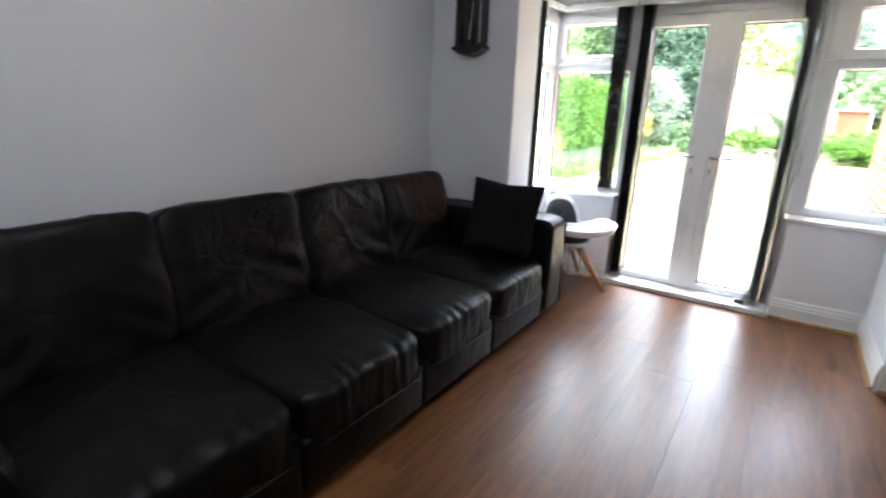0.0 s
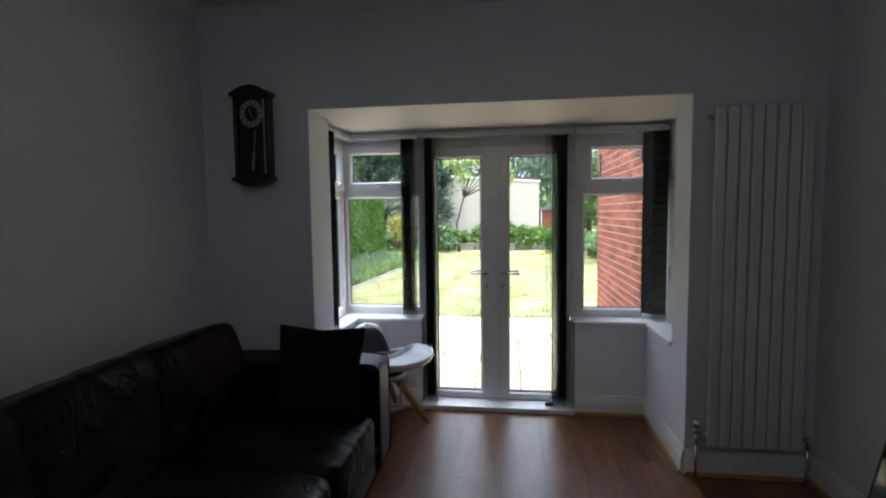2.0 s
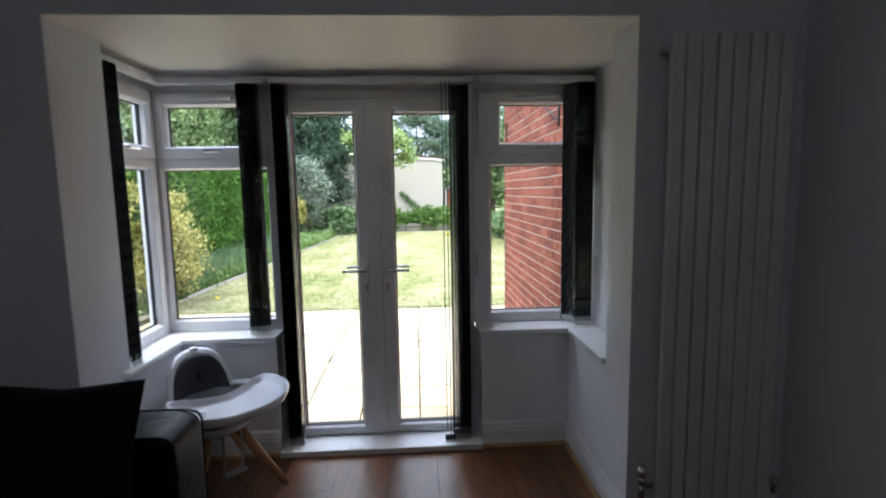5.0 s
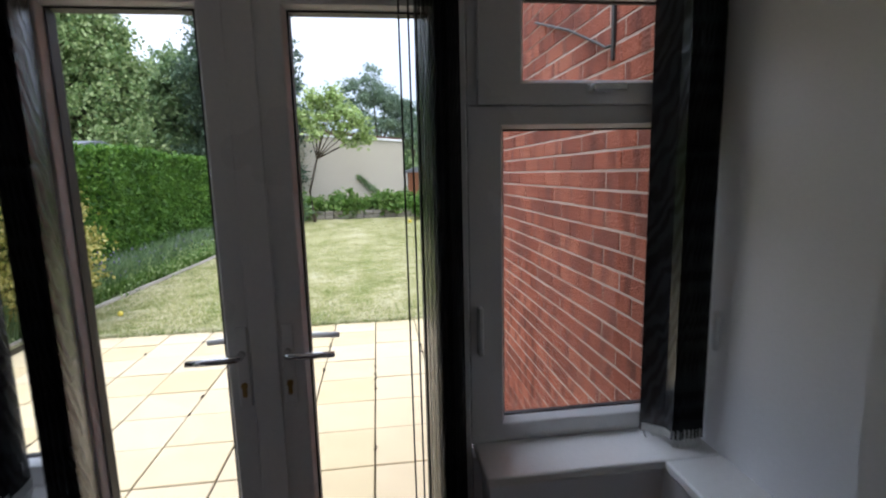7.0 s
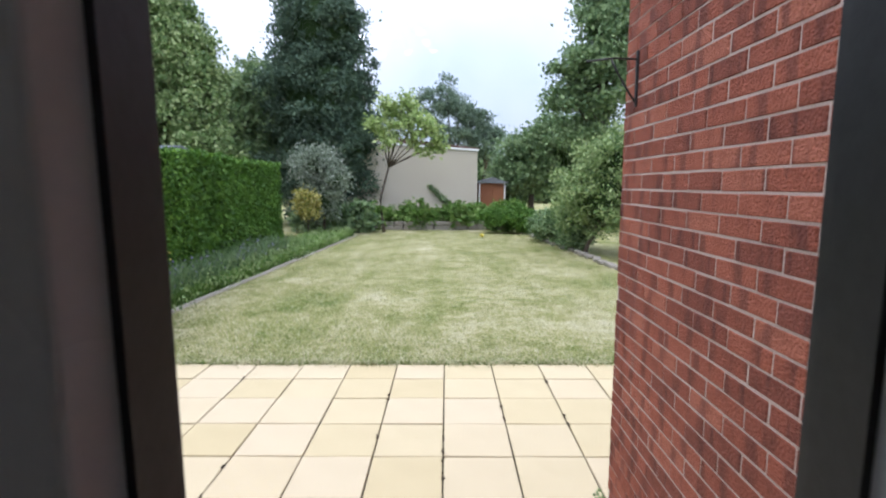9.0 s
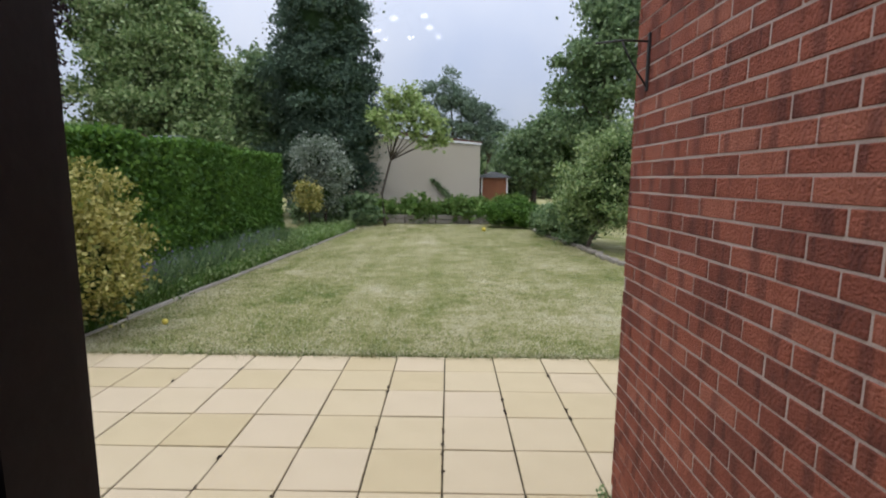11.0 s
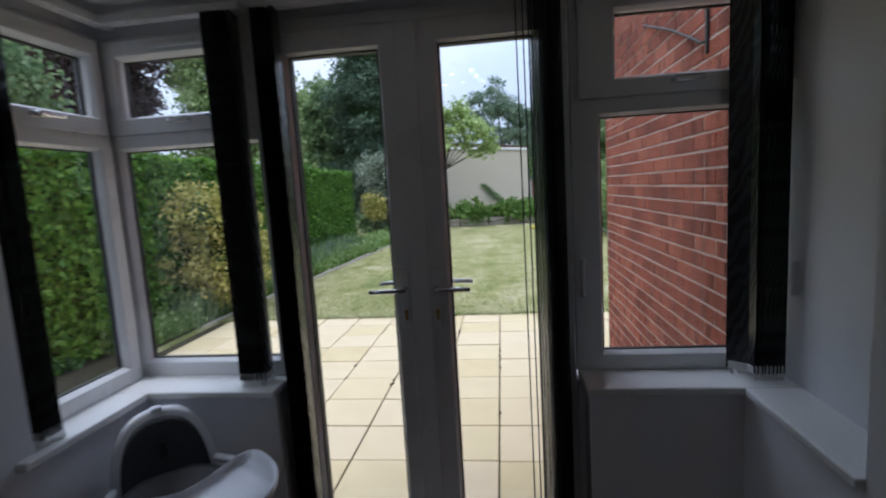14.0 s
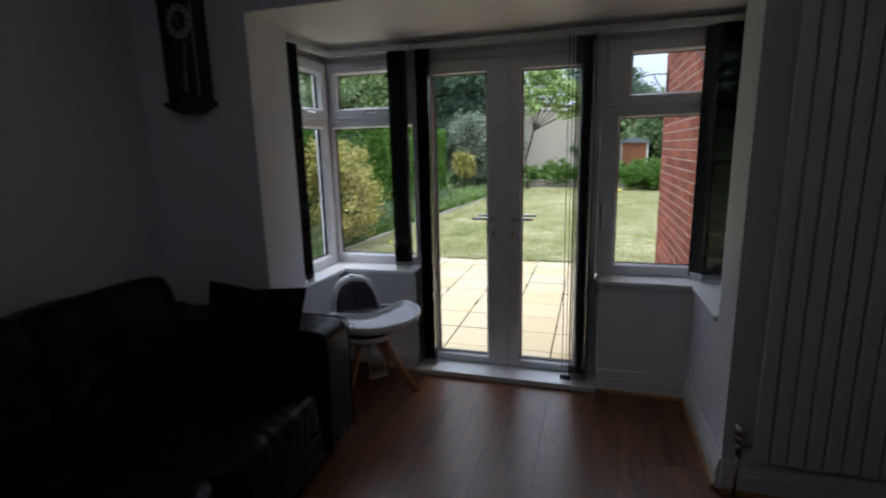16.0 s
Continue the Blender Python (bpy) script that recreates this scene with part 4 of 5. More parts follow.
def wall_clock(m):
    c = thing("wall_clock", m, "black wooden pendulum wall clock with a silver dial ring", "clock")
    # local: x along the wall, y out of the wall towards -y
    part("case", boxes((-0.105, 0.105, -0.055, 0.0, -0.26, 0.26), bevel=0.006, seg=2), BLACKWOOD, c)
    for s in (-1, 1):
        part("side_pillar", boxes((s * 0.118 - 0.013, s * 0.118 + 0.013, -0.07, 0.0, -0.255, 0.255), bevel=0.005, seg=2), BLACKWOOD, c)
    def arch(z, up):
        bm = bmesh.new()
        pts = [(-0.148, 0), (-0.148, 0.022)] + [(-0.13 + 0.26 * i / 12, 0.026 + 0.04 * math.sin(math.pi * i / 12)) for i in range(13)] + [(0.148, 0.022), (0.148, 0)]
        f = [bm.verts.new((x, -0.085, z + up * q)) for x, q in pts]
        b = [bm.verts.new((x, 0.0, z + up * q)) for x, q in pts]
        for i in range(len(f)):
            bm.faces.new((f[i], f[(i + 1) % len(f)], b[(i + 1) % len(f)], b[i]))
        bm.faces.new(f); bm.faces.new(b[::-1])
        bmesh.ops.recalc_face_normals(bm, faces=bm.faces)
        return bm
    part("crown", arch(0.255, 1), BLACKWOOD, c, "arched top moulding")
    part("base_moulding", arch(-0.255, -1), BLACKWOOD, c, "curved bottom moulding")
    bm = bmesh.new()
    n = 40
    rings = []
    for r, y in ((0.050, -0.058), (0.052, -0.062), (0.083, -0.062), (0.086, -0.057)):
        rings.append([bm.verts.new((r * math.cos(2 * math.pi * k / n), y, 0.145 + r * math.sin(2 * math.pi * k / n))) for k in range(n)])
    for a, b in zip(rings, rings[1:]):
        for k in range(n):
            bm.faces.new((a[k], b[k], b[(k + 1) % n], a[(k + 1) % n]))
    dial = part("dial", bm, SILVER, c, "silver dial ring with black numeral marks")
    for k in range(12):
        a = math.pi * k / 6
        mm = Matrix.Translation((0.068 * math.sin(a), -0.0632, 0.145 + 0.068 * math.cos(a))) @ Matrix.Rotation(a, 4, "Y")
        part("numeral_mark", boxes((-0.004, 0.004, -0.0008, 0.0008, -0.010, 0.010)), BLACKPLASTIC, dial, m=mm)
    part("hour_hand", boxes((-0.003, 0.003, -0.066, -0.0645, -0.006, 0.032), bevel=0.0005), SILVER, dial, m=pose(0, 0, 0.145, 0, -25, 0))
    part("minute_hand", boxes((-0.002, 0.002, -0.068, -0.0667, -0.008, 0.048), bevel=0.0005), SILVER, dial, m=pose(0, 0, 0.145, 0, 155, 0))
    part("pendulum", boxes((-0.003, 0.003, -0.062, -0.058, -0.10, 0.04), (-0.007, 0.007, -0.064, -0.058, -0.21, -0.10), bevel=0.001), SILVER, c, "thin metal pendulum rod", m=pose(0.022, 0, 0, 0, 6, 0))
    part("trim_strip", boxes((0.086, 0.098, -0.061, -0.056, -0.235, 0.235), bevel=0.001), SILVER, c, "silver strip beside the glass")
    return c


wall_clock(pose(0.643, YF - 0.0005, 1.925) @ Matrix.Diagonal((0.83, 1, 0.915, 1)))


def radiator(m):
    r = thing("radiator", m, "tall white vertical column radiator with flat panels", "radiator")
    me = finish("panel", boxes((0.0, 0.053, -0.020, 0.0, 0.0, 1.81), bevel=0.007, seg=3), RADIATOR)
    for k in range(8):
        piece("panel", me, r, pose(k * 0.0595, -0.055, 0.19))
    for z in (0.225, 1.93):
        part("manifold", boxes((0.0, 0.47, -0.054, -0.022, z, z + 0.035), bevel=0.008, seg=2), RADIATOR, r)
    for x in (0.06, 0.40):
        for z in (0.40, 1.75):
            part("wall_bracket", boxes((x, x + 0.03, -0.0215, 0.0, z, z + 0.05)), RADIATOR, r)
    bm = bmesh.new()
    rod(bm, (0.0, -0.038, 1.947), (-0.02, -0.038, 1.947), 0.012)
    rod(bm, (-0.02, -0.038, 1.947), (-0.028, -0.038, 1.947), 0.008, seg=6)
    part("bleed_valve", bm, CHROME, r, "small metal bleed valve")
    for x, tall in ((-0.045, True), (0.515, False)):
        bm = bmesh.new()
        rod(bm, (x, -0.038, 0.002), (x, -0.038, 0.19), 0.0075)
        rod(bm, (x, -0.038, 0.19), (x, -0.038, 0.25), 0.013)
        rod(bm, (x, -0.038, 0.243), (0.0 if tall else 0.47, -0.038, 0.243), 0.010)
        valve = part("valve", bm, CHROME, r, "chrome radiator valve and pipe", True)
        if tall:
            bm = bmesh.new()
            rod(bm, (x, -0.038, 0.25), (x, -0.038, 0.285), 0.017)
            rod(bm, (x, -0.038, 0.285), (x, -0.038, 0.325), 0.021, 0.017, 16)
            part("thermostat_head", bm, CHROME, valve, "silver thermostat head", True)
    return r


radiator(pose(3.188, YF - 0.0005, 0.0))


def television(m):
    t = thing("television", m, "large black flat television standing on the floor, leaning on the wall", "television")
    # local x up the screen's width, z its height, y out of the back
    w, hh = 1.36, 0.835
    part("casing", boxes((-w / 2, w / 2, 0.004, 0.030, 0, hh), (-w * 0.35, w * 0.35, 0.030, 0.062, 0.10, 0.55), bevel=0.005, seg=2), BLACKPLASTIC, t)
    part("screen", boxes((-w / 2 + 0.012, w / 2 - 0.012, -0.0005, 0.0035, 0.022, hh - 0.012)), SCREEN, t, "dark glossy screen")
    part("bezel", boxes((-w / 2, w / 2, -0.003, 0.0035, 0, 0.020), (-w / 2, w / 2, -0.003, 0.0035, hh - 0.010, hh), (-w / 2, -w / 2 + 0.010, -0.003, 0.0035, 0.020, hh - 0.010), (w / 2 - 0.010, w / 2, -0.003, 0.0035, 0.020, hh - 0.010), bevel=0.001), BLACKPLASTIC, t, "thin black bezel")
    return t


TV = television(Matrix.Translation((3.522, -1.60 - 0.68, 0.001)) @ Matrix.Rotation(radians(-90), 4, "Z") @ Matrix.Rotation(radians(-13), 4, "X"))


def ceiling_light(m):
    c = thing("ceiling_light", m, "chrome ceiling light with a ring of small lit spot lamps", "ceiling light")
    part("ceiling_plate", rod(bmesh.new(), (0, 0, -0.03), (0, 0, -0.001), 0.075, seg=28), CHROME, c, smooth=False)
    for k in range(8):
        a = 2 * math.pi * k / 8 + 0.2
        r = 0.30 if k % 2 else 0.20
        x, y = r * math.cos(a), r * math.sin(a) * 1.15
        arm = part("arm", tube([(0, 0, -0.02), (x * 0.4, y * 0.4, -0.06), (x * 0.8, y * 0.8, -0.09), (x, y, -0.11)], 0.007, 8), CHROME, c, smooth=True)
        bm = bmesh.new()
        rod(bm, (x, y, -0.105), (x, y, -0.155), 0.016, 0.028, 16)
        part("shade", bm, CHROME, arm, smooth=True)
        part("lamp_glass", rod(bmesh.new(), (x, y, -0.172), (x, y, -0.156), 0.022, 0.026, 16), LEDGLASS, arm, "bright lit lamp")
    return c


ceiling_light(pose(1.93, -3.55, ZC))


# ---- the garden: ground, patio, walls ----
PZ = -0.305
SXP, SYP, SY0, PEDGE = 0.470, 0.450, 3.288, 4.525
HX, HY = 3.19, 2.37
bm = bmesh.new()
gx = [-60, -20, -9, -5, -3.2, -2.2, -1.7] + [-1.7 + 0.5 * k for k in range(1, 17)] + [7, 9, 20, 60]
gy = [0.06, 2, PEDGE] + [PEDGE + 0.5 * k for k in range(1, 31)] + [21, 24, 30, 45, 90]
grid = [[bm.verts.new((x, y, PZ - 0.02 + (0.015 * noise.noise(Vector((x * 0.4, y * 0.4, 0))) if 5 < y < 40 else 0))) for x in gx] for y in gy]
for a, b in zip(grid, grid[1:]):
    for k in range(len(gx) - 1):
        bm.faces.new((a[k], a[k + 1], b[k + 1], b[k]))
setting("ground", bm, LAWN, "mown lawn, partly dried to straw colour", True)
setting("ground_under_house", boxes((-60, 60, -60, 0.058, PZ - 0.3, PZ - 0.02)), SOIL, "bare soil beside the house")

patio = thing("patio", pose(0, 0, 0), "patio of square buff concrete slabs with dark open joints", "", "", "structure")
part("bedding", boxes((-1.68, HX, 0.055, PEDGE, PZ - 0.05, PZ - 0.012), (HX + 0.0005, 5.2, HY, PEDGE, PZ - 0.05, PZ - 0.0125)), SOIL, patio, "dark sandy joints")


def slab_mesh(w, d):
    return finish("slab", boxes((-w / 2, w / 2, -d / 2, d / 2, -0.03, 0.0), bevel=0.004), SLABS)


rng = random.Random(4)
rows = [(SY0 + j * SYP, SY0 + (j + 1) * SYP) for j in range(-8, 1)] + [(SY0 + SYP, 4.155), (4.155, PEDGE)]
slab_of_depth = {}
for y0, y1 in rows:
    if y0 < 0.05:
        y0 = 0.062
    if y1 - y0 < 0.1:
        continue
    key = round(y1 - y0, 3)
    if key not in slab_of_depth:
        slab_of_depth[key] = slab_mesh(SXP - 0.011, y1 - y0 - 0.011)
    for i in range(-8, 6):
        x, y = 2.25 + (i + 0.5) * SXP, (y0 + y1) / 2
        if i > 1 and y < HY + 0.1:
            continue
        piece("slab", slab_of_depth[key], patio, pose(x, y, PZ + rng.uniform(-0.003, 0.003), rng.uniform(-0.3, 0.3), rng.uniform(-0.3, 0.3), rng.uniform(-0.35, 0.35)))


BL, BH, BJ, CP = 0.2175, 0.0644, 0.0085, 0.0732


def brick_mesh(length):
    bm = boxes((-0.051, 0.051, -length / 2, length / 2, -BH / 2, BH / 2), bevel=0.003)
    return finish("brick", bm, BRICKS)


house_ext = thing("brick_wall", pose(0, 0, 0), "red rustic brick extension wall with pale mortar joints", "", "", "structure")
part("mortar", boxes((HX + 0.0036, HX + 2.2, 0.052, HY - 0.003, PZ - 0.1, 4.2)), MORTAR, house_ext, "recessed pale mortar")
full_brick = brick_mesh(BL)
rest = bmesh.new()


def lay(y0, y1, z, near):
    m = pose(HX + 0.051 + rng.uniform(-0.0012, 0.0012), (y0 + y1) / 2, z + rng.uniform(-0.0012, 0.0012), rng.uniform(-0.45, 0.45), rng.uniform(-0.5, 0.5), rng.uniform(-0.5, 0.5))
    if near and y1 - y0 > BL - 0.002:
        piece("brick", full_brick, house_ext, m)
    else:
        bmesh.ops.create_cube(rest, size=1.0, matrix=m @ Matrix.Diagonal((0.102, y1 - y0, BH, 1)))


# stretcher bond, each course set half a brick along from the last
for c in range(-25, 38):
    z = 1.464 + CP * (c + 0.5)
    start = (0.200 if c % 2 else 0.306) + rng.uniform(-0.008, 0.008) - 2 * (BL + BJ)
    for k in range(14):
        y0 = start + k * (BL + BJ) + BJ / 2
        y1 = y0 + BL
        y0, y1 = max(y0, 0.056), min(y1, HY)
        if y1 - y0 > 0.02:
            lay(y0, y1, z, 0.25 < z < 2.05)
ob = new("brick_rest", finish("brick_rest", rest, BRICKS_FAR))
ob.parent = house_ext
tagged(ob, "red rustic bricks", "", "", "stuff")

bracket = thing("hanging_bracket", pose(HX, 2.215, 0), "thin black iron hanging-basket bracket on the brick wall", "bracket")
part("wall_bar", boxes((-0.012, 0.0, -0.009, 0.009, 1.86, 2.12), bevel=0.002), IRON, bracket)
part("arm", tube([(-0.006, 0, 2.08), (-0.12, 0, 2.085), (-0.25, 0, 2.07)], 0.005, 8), IRON, bracket, smooth=True)
part("brace", tube([(-0.008, 0, 1.88), (-0.05, 0, 1.94), (-0.10, 0, 2.02), (-0.13, 0, 2.08)], 0.005, 8), IRON, bracket, smooth=True)
bracket2 = thing("hanging_bracket", pose(HX, 0.38, 0), "thin black iron hanging-basket bracket on the brick wall", "bracket")
part("wall_bar", boxes((-0.012, 0.0, -0.009, 0.009, 1.85, 2.20), bevel=0.002), IRON, bracket2)
part("scroll", tube([(-0.008, 0.0, 1.90), (-0.012, 0.05, 1.905), (-0.012, 0.10, 1.93), (-0.012, 0.40, 2.06), (-0.012, 0.85, 2.22)], 0.006, 8), IRON, bracket2, smooth=True)

edging = thing("lawn_edging", pose(0, 0, 0), "weathered timber boards edging the planted bed", "", "", "structure")
ex0, ey0, ex1, ey1 = -1.82, 4.3, -0.98, 17.2
for k in range(9):
    t0, t1 = k / 9, (k + 0.985) / 9
    ax, ay, bx, by = ex0 + (ex1 - ex0) * t0, ey0 + (ey1 - ey0) * t0, ex0 + (ex1 - ex0) * t1, ey0 + (ey1 - ey0) * t1
    L = math.hypot(bx - ax, by - ay)
    part("board", boxes((-0.025, 0.025, 0, L, -0.16, 0.018), bevel=0.006), OLDWOOD, edging, m=pose(ax, ay, PZ + rng.uniform(-0.015, 0.015), 0, rng.uniform(-4, 4), math.degrees(math.atan2(-(bx - ax), by - ay)) + rng.uniform(-0.6, 0.6)))
bm = bmesh.new()
outline = [(-9, 0.06), (ex0 - 0.03, 0.06), (ex0 - 0.03, ey0), (ex1 - 0.03, ey1), (-9, ey1)]
low, high = [bm.verts.new((x, y, PZ - 0.2)) for x, y in outline], [bm.verts.new((x, y, PZ - 0.008)) for x, y in outline]
bm.faces.new(high)
for k in range(5):
    bm.faces.new((low[k], low[(k + 1) % 5], high[(k + 1) % 5], high[k]))
setting("planted_bed", bm, SOIL, "dark soil of the planted border")


# ---- plants ----
def leaf_mesh(name, pts, size, mat, seed, long=1.6, flat=0.0):
    """Many small folded leaves at the given places."""
    r = np.random.default_rng(seed)
    n = len(pts)
    d = r.normal(size=(n, 3))
    d[:, 2] *= 1 - flat
    d /= np.linalg.norm(d, axis=1)[:, None]
    e = np.cross(d, r.normal(size=(n, 3)))
    e /= np.linalg.norm(e, axis=1)[:, None] + 1e-9
    s = size * r.uniform(0.6, 1.35, n)[:, None]
    a, b = d * s * long / 2, e * s / 2
    v = np.stack([pts - a, pts + b, pts + a, pts - b], 1).reshape(-1, 3)
    me = bpy.data.meshes.new(name)
    me.from_pydata(v.tolist(), [], np.arange(4 * n).reshape(-1, 4).tolist())
    me.materials.append(mat)
    return me


def crown_points(blobs, clumps, per, spread, seed, shell=0.55):
    """Places of leaves: clumps gathered towards the skin of some uneven balls."""
    r = np.random.default_rng(seed)
    out = []
    vol = np.array([b[3] * b[4] * b[5] for b in blobs]) ** 0.75
    for b, k in zip(blobs, np.maximum(1, np.round(clumps * vol / vol.sum())).astype(int)):
        d = r.normal(size=(k, 3))
        d /= np.linalg.norm(d, axis=1)[:, None]
        rad = (shell + (1 - shell) * r.random(k) ** 0.6)[:, None] * r.uniform(0.72, 1.22, (k, 1))
        c = np.array(b[:3]) + d * rad * np.array(b[3:6])
        q = r.normal(size=(k, per, 3)) * spread * r.uniform(0.6, 1.3, (k, 1, 1))
        q[:, :, 2] *= 0.7
        out.append((c[:, None, :] + q).reshape(-1, 3))
    return np.concatenate(out)


def plant(name, base, blobs, mat, clumps, per, spread, size, label, category, seed, trunk=0.0, lean=(0, 0), bare=0.5, group="", long=1.6, core=None, fine=2.0):
    """A tree or shrub: a tapered trunk with limbs into the crown, and a crown of small leaves."""
    t = thing(name, pose(*base), label, category, group)
    bx, by, bz = base
    local = [(b[0] - bx, b[1] - by, b[2] - bz, *b[3:]) for b in blobs]
    top = np.mean([b[:3] for b in local], axis=0)
    rr = random.Random(seed)
    if trunk:
        fork = Vector((top[0] * bare + lean[0], top[1] * bare + lean[1], top[2] * bare))
        mid = fork * 0.5 + Vector((lean[0] * 0.5 + rr.uniform(-0.05, 0.05), lean[1] * 0.5, 0))
        part("trunk", tube([(0, 0, -0.05), tuple(mid * 0.4), tuple(mid), tuple(fork)], [trunk * 1.25, trunk, trunk * 0.9, trunk * 0.75], 10), BARK, t, "rough grey-brown trunk", True)
        for b in local:
            e = Vector(b[:3]) + Vector((0, 0, b[5] * 0.3))
            m1 = fork.lerp(e, 0.5) + Vector((rr.uniform(-0.1, 0.1), rr.uniform(-0.1, 0.1), 0.05)) * b[3]
            part("limb", tube([tuple(fork), tuple(m1), tuple(e)], [trunk * 0.55, trunk * 0.36, trunk * 0.1], 7), BARK, t, "", True)
    pts = crown_points(local, clumps, int(per * fine), spread, seed)
    pts = pts[pts[:, 2] > 0.02]
    ob = new("crown", leaf_mesh("crown", pts, size / fine ** 0.45, mat, seed, long))
    ob.parent = t
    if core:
        # added dark solid inside the crown, standing in for shade between the leaves
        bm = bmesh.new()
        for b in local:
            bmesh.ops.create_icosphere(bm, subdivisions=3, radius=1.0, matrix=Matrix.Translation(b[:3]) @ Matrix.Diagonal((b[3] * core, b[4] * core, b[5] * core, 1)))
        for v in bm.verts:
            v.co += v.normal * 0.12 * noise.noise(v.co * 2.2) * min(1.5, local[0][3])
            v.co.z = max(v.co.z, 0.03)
        part("shade_core", bm, FOLIAGE_SHADE, t, "", True)
    return t


LEAF_LIME = leaf_material("light_yellow_green_leaf", [(0.15, (0.14, 0.21, 0.06)), (0.45, (0.32, 0.43, 0.14)), (0.8, (0.56, 0.64, 0.30))])
# near-black green: the shade deep in foliage put into the colour
FOLIAGE_SHADE = two_scale("dark_foliage_shade", (0.018, 0.035, 0.012), (0.045, 0.08, 0.025), 3, 18, 0.95, 0.9, 0.05, spec=0.1)


def hedge(x0, x1, y0, y1, z0, z1, n, size):
    h = thing("hedge", pose((x0 + x1) / 2, (y0 + y1) / 2, z0), "long clipped green privet hedge along the border", "hedge")
    cx, cy = (x0 + x1) / 2, (y0 + y1) / 2
    # added dark block behind the leaf skin, coloured as the hedge's inner shade
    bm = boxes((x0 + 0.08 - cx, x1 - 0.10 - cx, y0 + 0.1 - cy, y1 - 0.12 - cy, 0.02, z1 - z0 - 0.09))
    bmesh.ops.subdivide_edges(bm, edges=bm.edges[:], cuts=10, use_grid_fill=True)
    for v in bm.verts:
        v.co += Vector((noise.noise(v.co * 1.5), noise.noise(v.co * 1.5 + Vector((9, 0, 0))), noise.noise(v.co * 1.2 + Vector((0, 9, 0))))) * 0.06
    part("shade_core", bm, FOLIAGE_SHADE, h)
    r = np.random.default_rng(21)
    faces = [("x1", (y1 - y0) * (z1 - z0) * 1.2), ("z1", (y1 - y0) * (x1 - x0)), ("y1", (x1 - x0) * (z1 - z0)), ("y0", (x1 - x0) * (z1 - z0) * 0.5)]
    tot = sum(a for _, a in faces)
    out = []
    for f, a in faces:
        k = int(n * a / tot)
        u, v, w = r.random(k), r.random(k), r.normal(size=k) * 0.035
        x, y, z = x0 + (x1 - x0) * u, y0 + (y1 - y0) * v, z0 + (z1 - z0) * (0.02 + 0.98 * r.random(k))
        if f == "x1":
            x = x1 + w - 0.05 * ((z - z0) / (z1 - z0)) ** 4
        elif f == "z1":
            z = z1 + w * 1.3 - 0.05
        elif f == "y1":
            y = y1 + w
        else:
            y = y0 + w
        out.append(np.stack([x - cx, y - cy, z - z0], 1))
    p = np.concatenate(out)
    wob = np.array([noise.noise(Vector((q[0] * 1.3, q[1] * 1.1, q[2] * 1.6))) for q in p])
    p += wob[:, None] * np.array([0.09, 0.05, 0.09])
    ob = new("leaves", leaf_mesh("leaves", p, size, LEAF_HEDGE, 22, 1.7))
    ob.parent = h
    return h


hedge(-3.7, -2.27, -1.5, 13.2, PZ - 0.02, 2.05, 90000, 0.052)


def blades(name, area, n, tall, wide, mat, label, seed, z=PZ - 0.02, bend=0.35):
    """Grass blades or stems as one mesh of thin bent leaves. area(r, n) gives places."""
    r = np.random.default_rng(seed)
    xy = area(r, n)
    n = len(xy)
    h = tall * r.uniform(0.4, 1.2, n)
    a = r.uniform(0, 2 * np.pi, n)
    d = np.stack([np.cos(a), np.sin(a)], 1)
    w = np.stack([-d[:, 1], d[:, 0]], 1) * wide * r.uniform(0.6, 1.3, n)[:, None]
    z0 = np.full(n, z)
    b0, b1 = np.c_[xy - w, z0], np.c_[xy + w, z0]
    mid = xy + d * (bend * 0.35 * h)[:, None]
    tip = xy + d * (bend * h * r.uniform(0.6, 1.6, n))[:, None]
    m0, m1 = np.c_[mid - w * 0.7, z0 + h * 0.6], np.c_[mid + w * 0.7, z0 + h * 0.6]
    t = np.c_[tip, z0 + h]
    v = np.stack([b0, b1, m1, m0, t], 1).reshape(-1, 3)
    i = np.arange(n) * 5
    f = np.concatenate([np.stack([i, i + 1, i + 2, i + 3], 1).ravel()]).reshape(-1, 4).tolist() + np.stack([i + 3, i + 2, i + 4], 1).tolist()
    me = bpy.data.meshes.new(name)
    me.from_pydata(v.tolist(), [], f)
    me.materials.append(mat)
    return tagged(new(name, me), label, "grass", "", "stuff")


def edge_x(y):
    return ex0 + (ex1 - ex0) * (y - ey0) / (ey1 - ey0)


def lawn_area(r, n):
    y = PEDGE + 0.03 + 14.0 * r.random(n) ** 1.7
    x = edge_x(y) + 0.06 + (6.0 - 0.05 * (y - 10) - edge_x(y)) * r.random(n)
    return np.stack([x, y], 1)


def border_area(r, n):
    y = 3.2 + 14.0 * r.random(n)
    e = edge_x(np.maximum(y, 4.3))
    x = e - 0.05 - (e + 2.45) * r.random(n) ** 1.3
    return np.stack([x, y], 1)


STRAW = leaf_material("dry_mown_grass", [(0.38, (0.12, 0.17, 0.04)), (0.46, (0.25, 0.27, 0.09)), (0.52, (0.42, 0.38, 0.185)), (0.60, (0.62, 0.57, 0.38))], 0.8, 0.2, 2.2, 0.62)
blades("mown_grass", lawn_area, 90000, 0.030, 0.0035, STRAW, "short mown grass dried in patches", 31, bend=1.2)


def fringe_area(r, n):
    x = -1.6 + 7.0 * r.random(n)
    return np.stack([x, PEDGE + 0.03 + 0.05 * r.normal(size=n)], 1)


